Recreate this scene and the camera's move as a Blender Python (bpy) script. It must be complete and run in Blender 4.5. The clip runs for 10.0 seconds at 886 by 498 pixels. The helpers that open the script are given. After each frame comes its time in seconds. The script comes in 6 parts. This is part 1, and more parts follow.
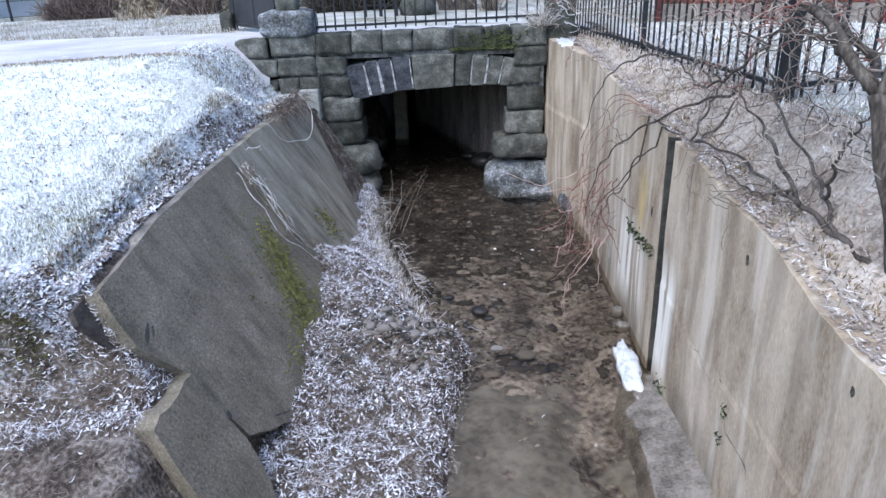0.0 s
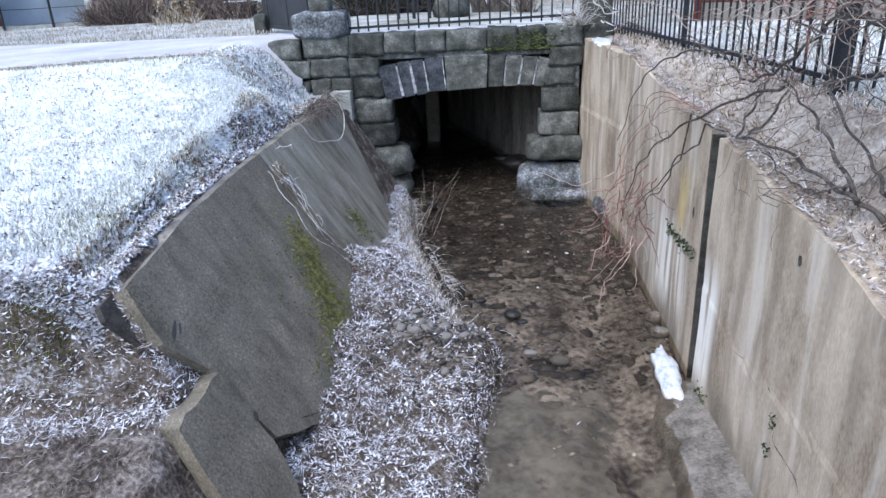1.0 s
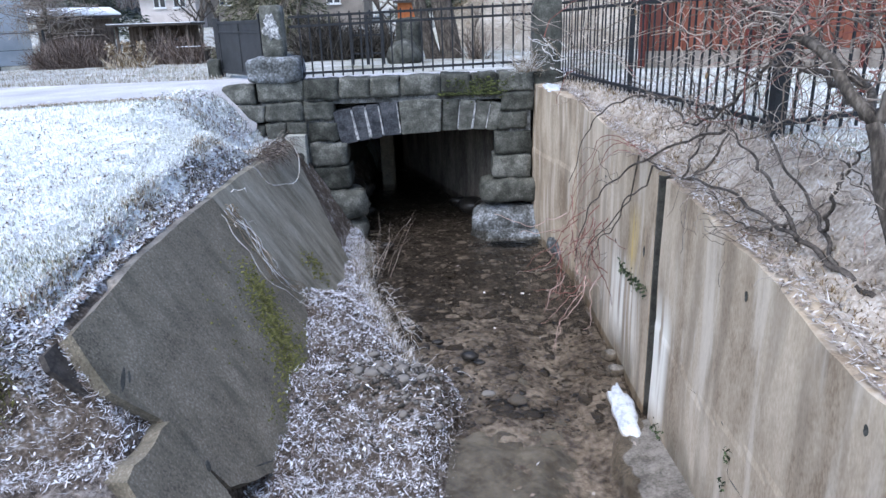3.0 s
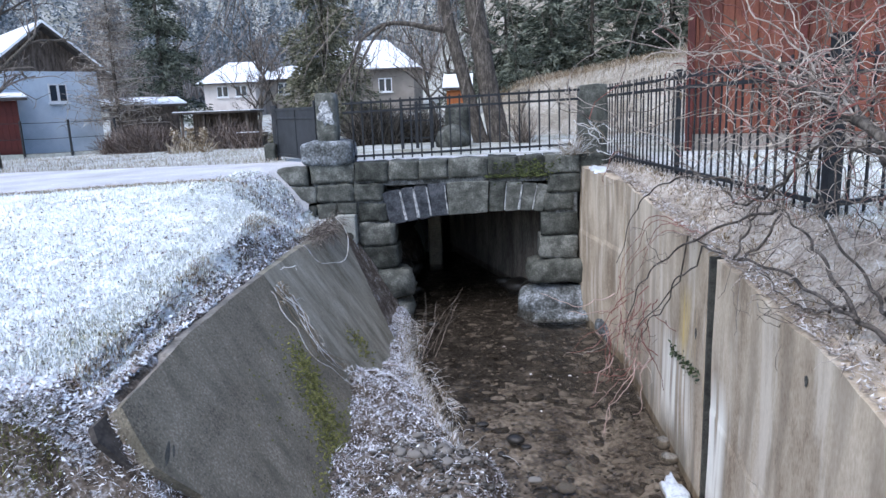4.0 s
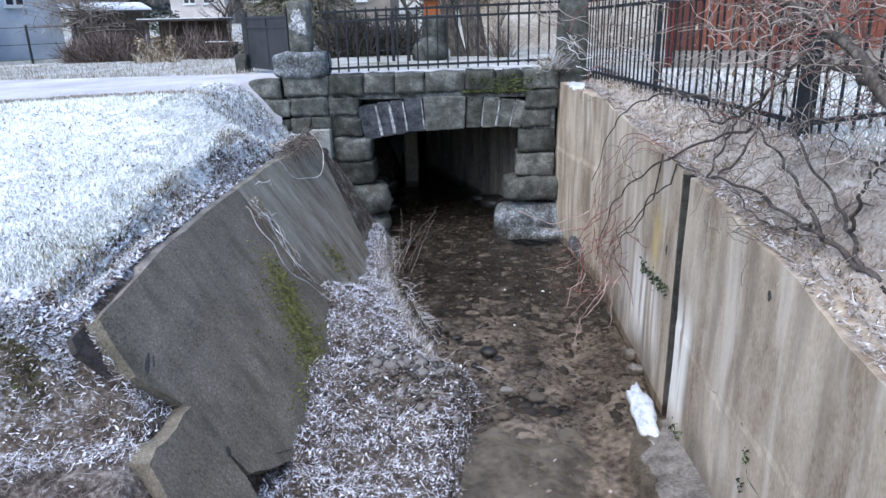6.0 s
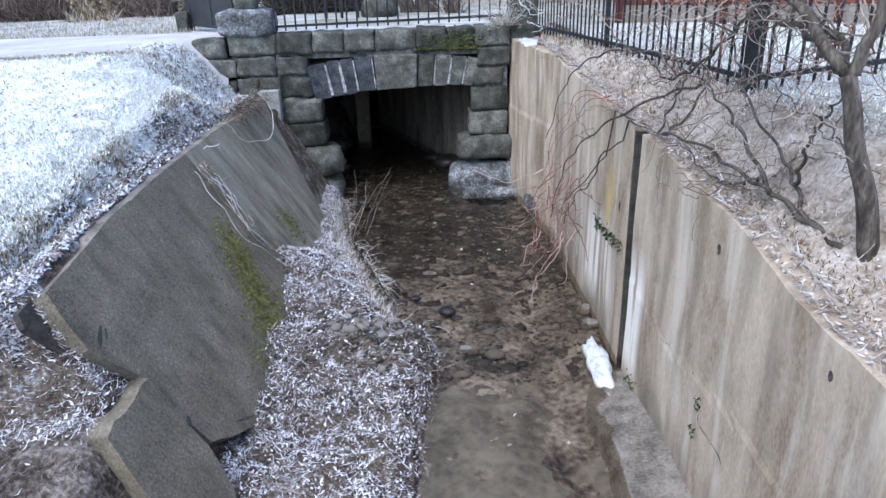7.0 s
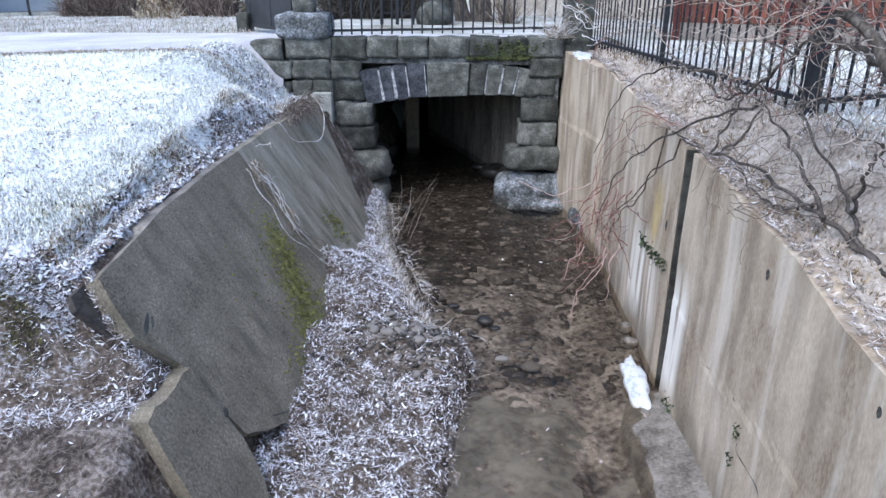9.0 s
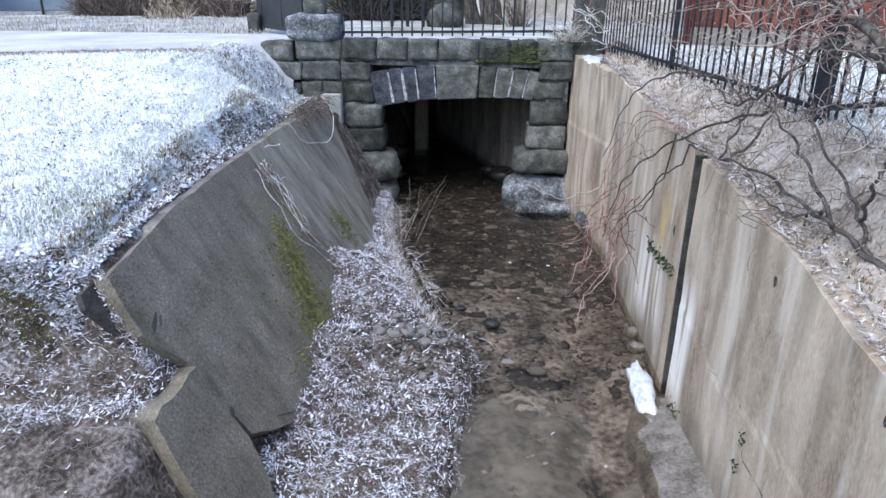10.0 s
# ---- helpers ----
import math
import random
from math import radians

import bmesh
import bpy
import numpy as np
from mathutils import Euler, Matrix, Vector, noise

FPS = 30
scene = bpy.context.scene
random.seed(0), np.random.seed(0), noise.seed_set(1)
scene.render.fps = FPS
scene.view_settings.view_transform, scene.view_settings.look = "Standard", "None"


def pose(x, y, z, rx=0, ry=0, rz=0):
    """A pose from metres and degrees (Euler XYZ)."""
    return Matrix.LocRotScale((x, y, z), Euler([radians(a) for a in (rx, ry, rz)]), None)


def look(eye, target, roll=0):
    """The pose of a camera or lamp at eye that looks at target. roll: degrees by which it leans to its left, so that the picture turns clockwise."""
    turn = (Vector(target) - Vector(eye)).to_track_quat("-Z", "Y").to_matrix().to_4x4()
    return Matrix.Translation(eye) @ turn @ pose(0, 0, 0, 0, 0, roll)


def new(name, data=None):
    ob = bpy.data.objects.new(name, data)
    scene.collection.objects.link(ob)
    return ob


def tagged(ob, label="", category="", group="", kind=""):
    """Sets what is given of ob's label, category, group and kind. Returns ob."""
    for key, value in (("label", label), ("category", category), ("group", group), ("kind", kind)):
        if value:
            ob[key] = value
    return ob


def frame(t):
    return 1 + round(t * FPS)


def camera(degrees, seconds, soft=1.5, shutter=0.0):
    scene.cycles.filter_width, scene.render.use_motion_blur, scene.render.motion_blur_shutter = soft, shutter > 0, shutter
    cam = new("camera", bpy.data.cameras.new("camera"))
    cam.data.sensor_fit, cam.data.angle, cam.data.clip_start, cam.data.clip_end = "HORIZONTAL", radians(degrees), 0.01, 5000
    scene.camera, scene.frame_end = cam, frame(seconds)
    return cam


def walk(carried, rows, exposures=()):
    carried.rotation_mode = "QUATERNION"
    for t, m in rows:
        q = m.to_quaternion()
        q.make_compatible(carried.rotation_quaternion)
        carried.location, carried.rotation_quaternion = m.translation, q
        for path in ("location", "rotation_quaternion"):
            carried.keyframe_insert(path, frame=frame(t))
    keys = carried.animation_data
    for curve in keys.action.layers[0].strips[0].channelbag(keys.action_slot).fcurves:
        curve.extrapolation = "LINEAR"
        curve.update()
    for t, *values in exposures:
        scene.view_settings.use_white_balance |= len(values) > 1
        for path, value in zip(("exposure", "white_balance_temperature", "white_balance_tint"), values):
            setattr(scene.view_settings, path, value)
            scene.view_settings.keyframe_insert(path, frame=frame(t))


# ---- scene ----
EXPO = 1.06
cam = camera(65.10, 10.0)
# seconds, eye, yaw to the left, pitch up, roll
WALK = (
    (0.0, 0.026, -0.088, 3.838, 1.31, -22.37, -1.91),
    (0.5, 0.012, -0.001, 3.758, 3.89, -26.73, -2.72),
    (1.0, 0.002, 0.047, 3.721, 4.01, -21.75, -2.43),
    (1.5, 0.016, 0.028, 3.714, 1.70, -19.51, -1.84),
    (2.0, 0.017, 0.029, 3.704, -0.25, -19.43, -1.63),
    (2.2, 0.017, 0.027, 3.706, -0.69, -19.67, -1.59),
    (3.3, -0.006, 0.021, 3.720, 1.12, -16.30, -2.12),
    (3.5, -0.003, 0.020, 3.709, 2.25, -14.24, -2.29),
    (4.0, 0.003, 0.009, 3.697, 3.74, -11.56, -2.15),
    (4.5, 0.000, -0.000, 3.700, 4.43, -11.68, -2.00),
    (5.0, 0.011, -0.004, 3.693, 4.25, -12.21, -1.73),
    (5.5, 0.008, -0.020, 3.681, 3.34, -13.82, -1.38),
    (6.0, -0.000, -0.012, 3.687, 1.88, -18.41, -1.24),
    (6.2, 0.003, -0.005, 3.686, 1.54, -19.85, -1.18),
    (7.3, -0.023, 0.005, 3.704, -2.59, -21.90, -1.53),
    (7.5, -0.027, -0.002, 3.701, -1.75, -21.52, -1.52),
    (8.0, -0.020, -0.003, 3.699, 0.16, -21.13, -0.93),
    (8.5, -0.021, -0.009, 3.701, 1.02, -21.09, -0.28),
    (9.0, -0.022, -0.006, 3.702, 1.66, -21.14, 0.50),
    (9.5, -0.020, -0.007, 3.698, 2.11, -21.12, 0.83),
    (10.0, -0.019, -0.013, 3.712, 2.33, -21.00, 0.95),
)
walk(cam, [(t, pose(x, y, z) @ pose(0, 0, 0, 0, 0, yaw) @ pose(0, 0, 0, 90 + pitch) @ pose(0, 0, 0, 0, 0, roll))
           for t, x, y, z, yaw, pitch, roll in WALK], exposures=[(t, EXPO + e, 5800, 9) for t, e in ((0.0, .16), (2.2, .13), (3.4, .1), (4.0, .03), (5.5, .03), (6.2, .1), (7.3, .16), (10.0, .16))])

# ---- world and sun ----
world = bpy.data.worlds.new("sky")
scene.world = world
world.use_nodes = True
wn = world.node_tree
sky = wn.nodes.new("ShaderNodeTexSky")
sky.sky_type = 'NISHITA'
sky.sun_disc = False
sky.sun_elevation = radians(55)
sky.sun_rotation = radians(218)
sky.air_density, sky.dust_density, sky.ozone_density = 1.0, 2.5, 1.2
wn.links.new(sky.outputs[0], wn.nodes["Background"].inputs[0])
wn.nodes["Background"].inputs[1].default_value = 0.15
sun = new("sun", bpy.data.lights.new("sun", "SUN"))
sun.data.energy, sun.data.angle, sun.data.color = 0.7, radians(60), (1.0, 0.955, 0.89)
sun.matrix_world = look((-7, -3, 17), (0, 6, 0))

# ---- materials ----


def material(name, colours, scale=4.0, fine=60.0, rough=0.85, bump=0.3, depth=0.02, metal=0.0, stretch=(1, 1, 1),
             spread=0.0, island=False, spec=0.3, contrast=(0.35, 0.65), fine_amount=0.5):
    """Noise-mixed surface: colours is a list from dark to light; spread varies it piece by piece."""
    m = bpy.data.materials.new(name)
    m.use_nodes = True
    n, l = m.node_tree.nodes, m.node_tree.links
    bsdf = n["Principled BSDF"]
    co = n.new("ShaderNodeTexCoord")
    mp = n.new("ShaderNodeMapping")
    mp.inputs["Scale"].default_value = stretch
    l.new(co.outputs["Object"], mp.inputs[0])
    a = n.new("ShaderNodeTexNoise")
    a.inputs["Scale"].default_value, a.inputs["Detail"].default_value = scale, 6
    a.inputs["Roughness"].default_value = 0.65
    f = n.new("ShaderNodeTexNoise")
    f.inputs["Scale"].default_value, f.inputs["Detail"].default_value = fine, 3
    for t in (a, f):
        l.new(mp.outputs[0], t.inputs["Vector"])
    mix = n.new("ShaderNodeMath")
    mix.operation = 'MULTIPLY_ADD'
    l.new(f.outputs[0], mix.inputs[0])
    mix.inputs[1].default_value = fine_amount
    sub = n.new("ShaderNodeMath")
    sub.operation = 'SUBTRACT'
    l.new(a.outputs[0], sub.inputs[0])
    sub.inputs[1].default_value = fine_amount * 0.5
    l.new(sub.outputs[0], mix.inputs[2])
    value = mix.outputs[0]
    if spread:
        if island:
            src = n.new("ShaderNodeNewGeometry").outputs["Random Per Island"]
        else:
            src = n.new("ShaderNodeObjectInfo").outputs["Random"]
        v = n.new("ShaderNodeMath")
        v.operation = 'MULTIPLY_ADD'
        l.new(src, v.inputs[0])
        v.inputs[1].default_value = spread
        w = n.new("ShaderNodeMath")
        w.operation = 'SUBTRACT'
        l.new(value, w.inputs[0])
        w.inputs[1].default_value = spread * 0.5
        l.new(w.outputs[0], v.inputs[2])
        value = v.outputs[0]
    ramp = n.new("ShaderNodeValToRGB")
    lo, hi = contrast
    els = ramp.color_ramp.elements
    els[0].position, els[1].position = lo, hi
    els[0].color, els[1].color = (*colours[0], 1), (*colours[-1], 1)
    for i, c in enumerate(colours[1:-1]):
        e = els.new(lo + (hi - lo) * (i + 1) / (len(colours) - 1))
        e.color = (*c, 1)
    l.new(value, ramp.inputs[0])
    l.new(ramp.outputs[0], bsdf.inputs["Base Color"])
    bsdf.inputs["Roughness"].default_value = rough
    bsdf.inputs["Metallic"].default_value = metal
    bsdf.inputs["Specular IOR Level"].default_value = spec
    if bump:
        b = n.new("ShaderNodeBump")
        b.inputs["Strength"].default_value, b.inputs["Distance"].default_value = bump, depth
        l.new(mix.outputs[0], b.inputs["Height"])
        l.new(b.outputs[0], bsdf.inputs["Normal"])
    return m


M_WING = material("weathered_grey_concrete", [(0.102, 0.09, 0.068), (0.17, 0.15, 0.114), (0.216, 0.192, 0.146), (0.32, 0.287, 0.227)], 1.8, 46, .92, .55, .01,
                  contrast=(.2, .82), fine_amount=1.15)


def gritty(m, amount=.35):
    """Pale grit showing through worn concrete, and damp runs down the face."""
    n, l = m.node_tree.nodes, m.node_tree.links
    b = n["Principled BSDF"]
    base = b.inputs["Base Color"].links[0].from_socket
    co = n.new("ShaderNodeTexCoord")
    v, r = n.new("ShaderNodeTexVoronoi"), n.new("ShaderNodeMapRange")
    v.inputs["Scale"].default_value = 42
    l.new(co.outputs["Object"], v.inputs["Vector"])
    r.inputs[1].default_value, r.inputs[2].default_value, r.inputs[3].default_value, r.inputs[4].default_value = .16, .3, amount, 0
    l.new(v.outputs["Distance"], r.inputs[0])
    q = n.new("ShaderNodeMix")
    q.data_type = 'RGBA'
    l.new(r.outputs[0], q.inputs[0])
    l.new(base, q.inputs[6])
    q.inputs[7].default_value = (.42, .39, .33, 1)
    mp, t, r2 = n.new("ShaderNodeMapping"), n.new("ShaderNodeTexNoise"), n.new("ShaderNodeMapRange")
    mp.inputs["Scale"].default_value = (.8, 2.6, .8)
    t.inputs["Scale"].default_value, t.inputs["Detail"].default_value = 2.2, 7
    l.new(co.outputs["Object"], mp.inputs[0])
    l.new(mp.outputs[0], t.inputs["Vector"])
    r2.inputs[1].default_value, r2.inputs[2].default_value, r2.inputs[4].default_value = .5, .68, .5
    l.new(t.outputs[0], r2.inputs[0])
    d = n.new("ShaderNodeMix")
    d.data_type = 'RGBA'
    l.new(r2.outputs[0], d.inputs[0])
    l.new(q.outputs[2], d.inputs[6])
    d.inputs[7].default_value = (.075, .07, .05, 1)
    l.new(d.outputs[2], b.inputs["Base Color"])


gritty(M_WING)
M_WINGPALE = material("streaked_grey_concrete", [(0.121, 0.109, 0.08), (0.218, 0.2, 0.154), (0.289, 0.267, 0.214), (0.406, 0.381, 0.32)], 1.8, 60, .92, .5, .008,
                  contrast=(.28, .74), fine_amount=.6, stretch=(.6, 1.9, .6))
gritty(M_WINGPALE, .15)
M_STONE = material("rough_grey_sandstone", [(0.023, 0.025, 0.021), (0.057, 0.06, 0.052), (0.106, 0.109, 0.096), (0.228, 0.231, 0.211)], 5, 45, .9, .7, .02, spread=.3, fine_amount=.4,
                   contrast=(.25, .75))
# Near-black masonry: the gloom inside the tunnel is put into this colour.
M_TUNNEL = material("shade_dark_masonry", [(.012, .011, .01), (.03, .027, .023), (.06, .053, .045)], 3, 30, .8, .5, .02)
M_SLATE = material("dark_slate_stone", [(.022, .025, .03), (.05, .055, .064), (.095, .10, .112)], 6, 40, .85, .5, .01)
M_LIME = material("white_lime_bloom", [(0.102, 0.109, 0.116), (0.29, 0.297, 0.304), (0.652, 0.66, 0.667)], 14, 60, .9, .3, .005)
M_MORTAR = material("dark_mortar", [(.03, .03, .028), (.09, .09, .08)], 8, 50)
M_SOIL = material("frosted_soil_and_litter", [(.034, .026, .02), (.078, .062, .048), (.15, .126, .105), (.40, .40, .42)], 5, 38, .95, .9, .03,
                  contrast=(.3, .74), fine_amount=.75)
M_BED = material("brown_stream_bed", [(.05, .043, .037), (.15, .13, .112), (.3, .267, .233), (.48, .437, .385)], 2.0, 15, .8, 1, .04, fine_amount=.65,
                 contrast=(.3, .72))
M_ROAD = material("frosted_asphalt", [(.38, .38, .39), (.48, .48, .5), (.6, .6, .63)], .7, 50, .9, .2, .005)
M_IRON = material("black_painted_iron", [(.012, .014, .017), (.028, .03, .034)], 12, 90, .6, .1, .002, spec=.25)
M_ICE = material("white_ice", [(0.43, 0.466, 0.513), (0.645, 0.686, 0.738), (0.731, 0.766, 0.81)], 9, 40, .4, .5, .01)
M_FROSTBLOCK = material("frosted_sandstone", [(.035, .038, .038), (.085, .092, .094), (.15, .162, .172), (.31, .335, .37)], 3.4, 28, .9, .6, .02)
M_BARK = material("grey_brown_bark", [(.035, .03, .026), (.08, .069, .058), (.155, .137, .118)], 14, 60, .95, .7, .01, stretch=(1, 1, .3))
M_TWIG = material("twig_bark", [(0.111, 0.091, 0.075), (0.215, 0.178, 0.151), (0.429, 0.377, 0.325)], 8, 60, .9, .2, .003, spread=.5, island=True)
M_REDTWIG = material("reddish_twig_bark", [(0.196, 0.075, 0.063), (0.333, 0.19, 0.161), (0.46, 0.345, 0.305)], 8, 60, .9, .2, .003, spread=.5, island=True)
M_DARKTWIG = material("dark_twig_bark", [(.07, .06, .05), (.13, .11, .095), (.24, .205, .18)], 8, 60, .9, .2, .003, spread=.5, island=True)
M_STRAW = material("dry_straw", [(.16, .11, .06), (.32, .25, .16), (.5, .44, .35)], 8, 60, .95, 0, spread=.7, island=True)
M_PALESTRAW = material("frosted_straw", [(.2, .16, .11), (.42, .38, .32), (.66, .66, .66)], 8, 60, .95, 0, spread=.8, island=True)
M_LEAF = material("frosted_dead_leaf", [(.07, .05, .042), (.26, .215, .20), (.55, .55, .59), (.76, .79, .86), (.86, .89, .95)], 9, 80, .9, 0, spread=.95,
                  island=True, contrast=(.15, .85), fine_amount=.3)
M_GRASS = material("frosted_grass_blade", [(0.207, 0.209, 0.121), (0.47, 0.475, 0.391), (0.696, 0.722, 0.707), (0.79, 0.827, 0.837), (0.827, 0.855, 0.865)], .9, 50, .95, 0, spread=.6,
                   island=True, contrast=(.15, .68), fine_amount=.2)
M_MOSS = material("green_moss", [(.06, .06, .018), (.14, .138, .042), (.25, .24, .085)], 12, 70, .98, .8, .02)
M_DARKMOSS = material("dark_moss", [(.018, .022, .009), (.045, .055, .02), (.10, .115, .04)], 12, 70, .98, .8, .02)
M_STRAWY = material("frosted_stalk", [(.17, .135, .115), (.44, .42, .42), (.68, .70, .75), (.82, .85, .92)], 8, 60, .95, 0, spread=.95, island=True, contrast=(.15, .85))
M_PEBBLE = material("stream_pebble", [(0.04, 0.038, 0.034), (0.104, 0.096, 0.088), (0.2, 0.188, 0.172)], 6, 40, .7, .3, .005, spread=.7, island=True)
M_WETSTONE = material("wet_dark_stone", [(.012, .011, .01), (.04, .037, .034)], 6, 40, .35, .3, .01)
M_BEDPEBBLE = material("stream_bed_pebble", [(.06, .052, .044), (.13, .112, .096), (.24, .214, .188)], 6, 40, .7, .2, .005, spread=.8, island=True)
M_LITTER = material("dry_litter", [(0.161, 0.127, 0.101), (0.31, 0.259, 0.218), (0.483, 0.437, 0.402), (0.69, 0.678, 0.678)], 9, 80, .95, 0, spread=.9, island=True, contrast=(.15, .85), fine_amount=.3)
M_NEEDLE = material("conifer_needles", [(.045, .055, .04), (.105, .12, .088), (.19, .205, .165)], 1.5, 30, .9, 0, spread=.7, island=True)
M_NEEDLE_PALE = material("frosted_larch_twigs", [(.16, .13, .105), (.27, .23, .195), (.42, .38, .34)], 1.5, 30, .9, 0, spread=.7, island=True)
M_PINE = material("brownish_pine_needles", [(.07, .072, .045), (.14, .143, .09), (.25, .24, .175)], 1.5, 30, .9, 0, spread=.7, island=True)
# Frosted needles, with the pale blue of distant haze mixed into the colour.
M_FARWOOD = material("hazed_frosted_conifers", [(.09, .112, .13), (.155, .185, .21), (.25, .285, .32)], .05, 2, .95, 0, spread=.8, island=True)
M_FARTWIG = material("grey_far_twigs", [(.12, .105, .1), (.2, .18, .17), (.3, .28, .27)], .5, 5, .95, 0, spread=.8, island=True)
M_BUSHTWIG = material("brown_bush_twigs", [(.07, .05, .04), (.13, .1, .085), (.22, .18, .16)], 1, 20, .95, 0, spread=.7, island=True)
M_SHRUB = material("dark_shrub_twigs", [(.03, .026, .022), (.06, .053, .045), (.11, .098, .084)], 1, 20, .95, 0, spread=.7, island=True)
M_IVY = material("dark_evergreen_leaf", [(.012, .022, .008), (.035, .055, .02), (.07, .1, .04)], 6, 40, .6, 0, spread=.7, island=True)
M_FOOTING = material("wet_worn_concrete", [(0.095, 0.085, 0.071), (0.184, 0.167, 0.143), (0.272, 0.248, 0.218)], 4, 40, .55, .4, .01)
M_BLUE = material("pale_blue_render", [(.44, .52, .61), (.54, .61, .70), (.6, .67, .75)], 1.2, 40, .9, .1, .003)
M_CREAM = material("cream_render", [(.5, .455, .43), (.62, .575, .55)], 1.2, 40, .9, .1, .003)
M_GREYHOUSE = material("grey_brown_render", [(.2, .18, .16), (.3, .27, .24)], 1.2, 40, .9, .1, .003)
M_SNOW = material("thin_snow", [(.66, .69, .74), (.8, .83, .87), (.88, .9, .93)], 2, 30, .9, .3, .02)
M_ROOF = material("dark_roof_board", [(.03, .026, .024), (.08, .07, .062)], 6, 40, .8, .3, .01)
M_RED = material("red_brown_stained_timber", [(0.091, 0.031, 0.023), (0.143, 0.048, 0.031), (0.195, 0.07, 0.043)], 3, 40, .75, .3, .004, stretch=(3, 3, .5), spread=.3)
M_DARKRED = material("dark_red_paint", [(.06, .016, .014), (.11, .026, .021)], 3, 40, .7, .2, .004)
M_ORANGE = material("orange_stained_timber", [(.28, .09, .03), (.42, .15, .05)], 3, 40, .7, .2, .004)
M_BROWNBOARD = material("old_brown_boards", [(.04, .03, .025), (.10, .08, .065), (.16, .13, .11)], 4, 40, .9, .3, .01, stretch=(3, 3, .5))
M_WHITE = material("white_window_frame", [(.7, .72, .74), (.8, .82, .84)], 5, 40, .5, 0)
M_GATE = material("grey_sheet_metal", [(.014, .016, .019), (.032, .035, .04)], 4, 50, .55, .1, .003, spec=.4)
M_PIPE = material("pale_grey_plaster", [(.25, .26, .24), (.42, .43, .4)], 8, 60, .8, .3, .005)


def glass_material():
    m = bpy.data.materials.new("window_glass")
    m.use_nodes = True
    b = m.node_tree.nodes["Principled BSDF"]
    b.inputs["Base Color"].default_value = (.03, .04, .055, 1)
    b.inputs["Roughness"].default_value = .05
    return m


def water_material():
    """Clear brown water: a tinted see-through sheet with gloss and small ripples."""
    m = bpy.data.materials.new("stream_water")
    m.use_nodes = True
    n, l = m.node_tree.nodes, m.node_tree.links
    n.remove(n["Principled BSDF"])
    clear, gloss = n.new("ShaderNodeBsdfTransparent"), n.new("ShaderNodeBsdfGlossy")
    clear.inputs[0].default_value = (.745, .705, .65, 1)
    gloss.inputs["Roughness"].default_value = .09
    mix, fr = n.new("ShaderNodeMixShader"), n.new("ShaderNodeFresnel")
    fr.inputs["IOR"].default_value = 1.33
    co, mp, tex, bp = n.new("ShaderNodeTexCoord"), n.new("ShaderNodeMapping"), n.new("ShaderNodeTexNoise"), n.new("ShaderNodeBump")
    mp.inputs["Scale"].default_value = (1.3, .8, 1)
    tex.inputs["Scale"].default_value, tex.inputs["Detail"].default_value = 7, 4
    bp.inputs["Strength"].default_value, bp.inputs["Distance"].default_value = .9, .05
    l.new(co.outputs["Object"], mp.inputs[0])
    l.new(mp.outputs[0], tex.inputs["Vector"])
    l.new(tex.outputs[0], bp.inputs["Height"])
    l.new(bp.outputs[0], gloss.inputs["Normal"])
    l.new(bp.outputs[0], fr.inputs["Normal"])
    l.new(fr.outputs[0], mix.inputs[0])
    l.new(clear.outputs[0], mix.inputs[1])
    l.new(gloss.outputs[0], mix.inputs[2])
    l.new(mix.outputs[0], n["Material Output"].inputs[0])
    return m


M_GLASS, M_WATER = glass_material(), water_material()



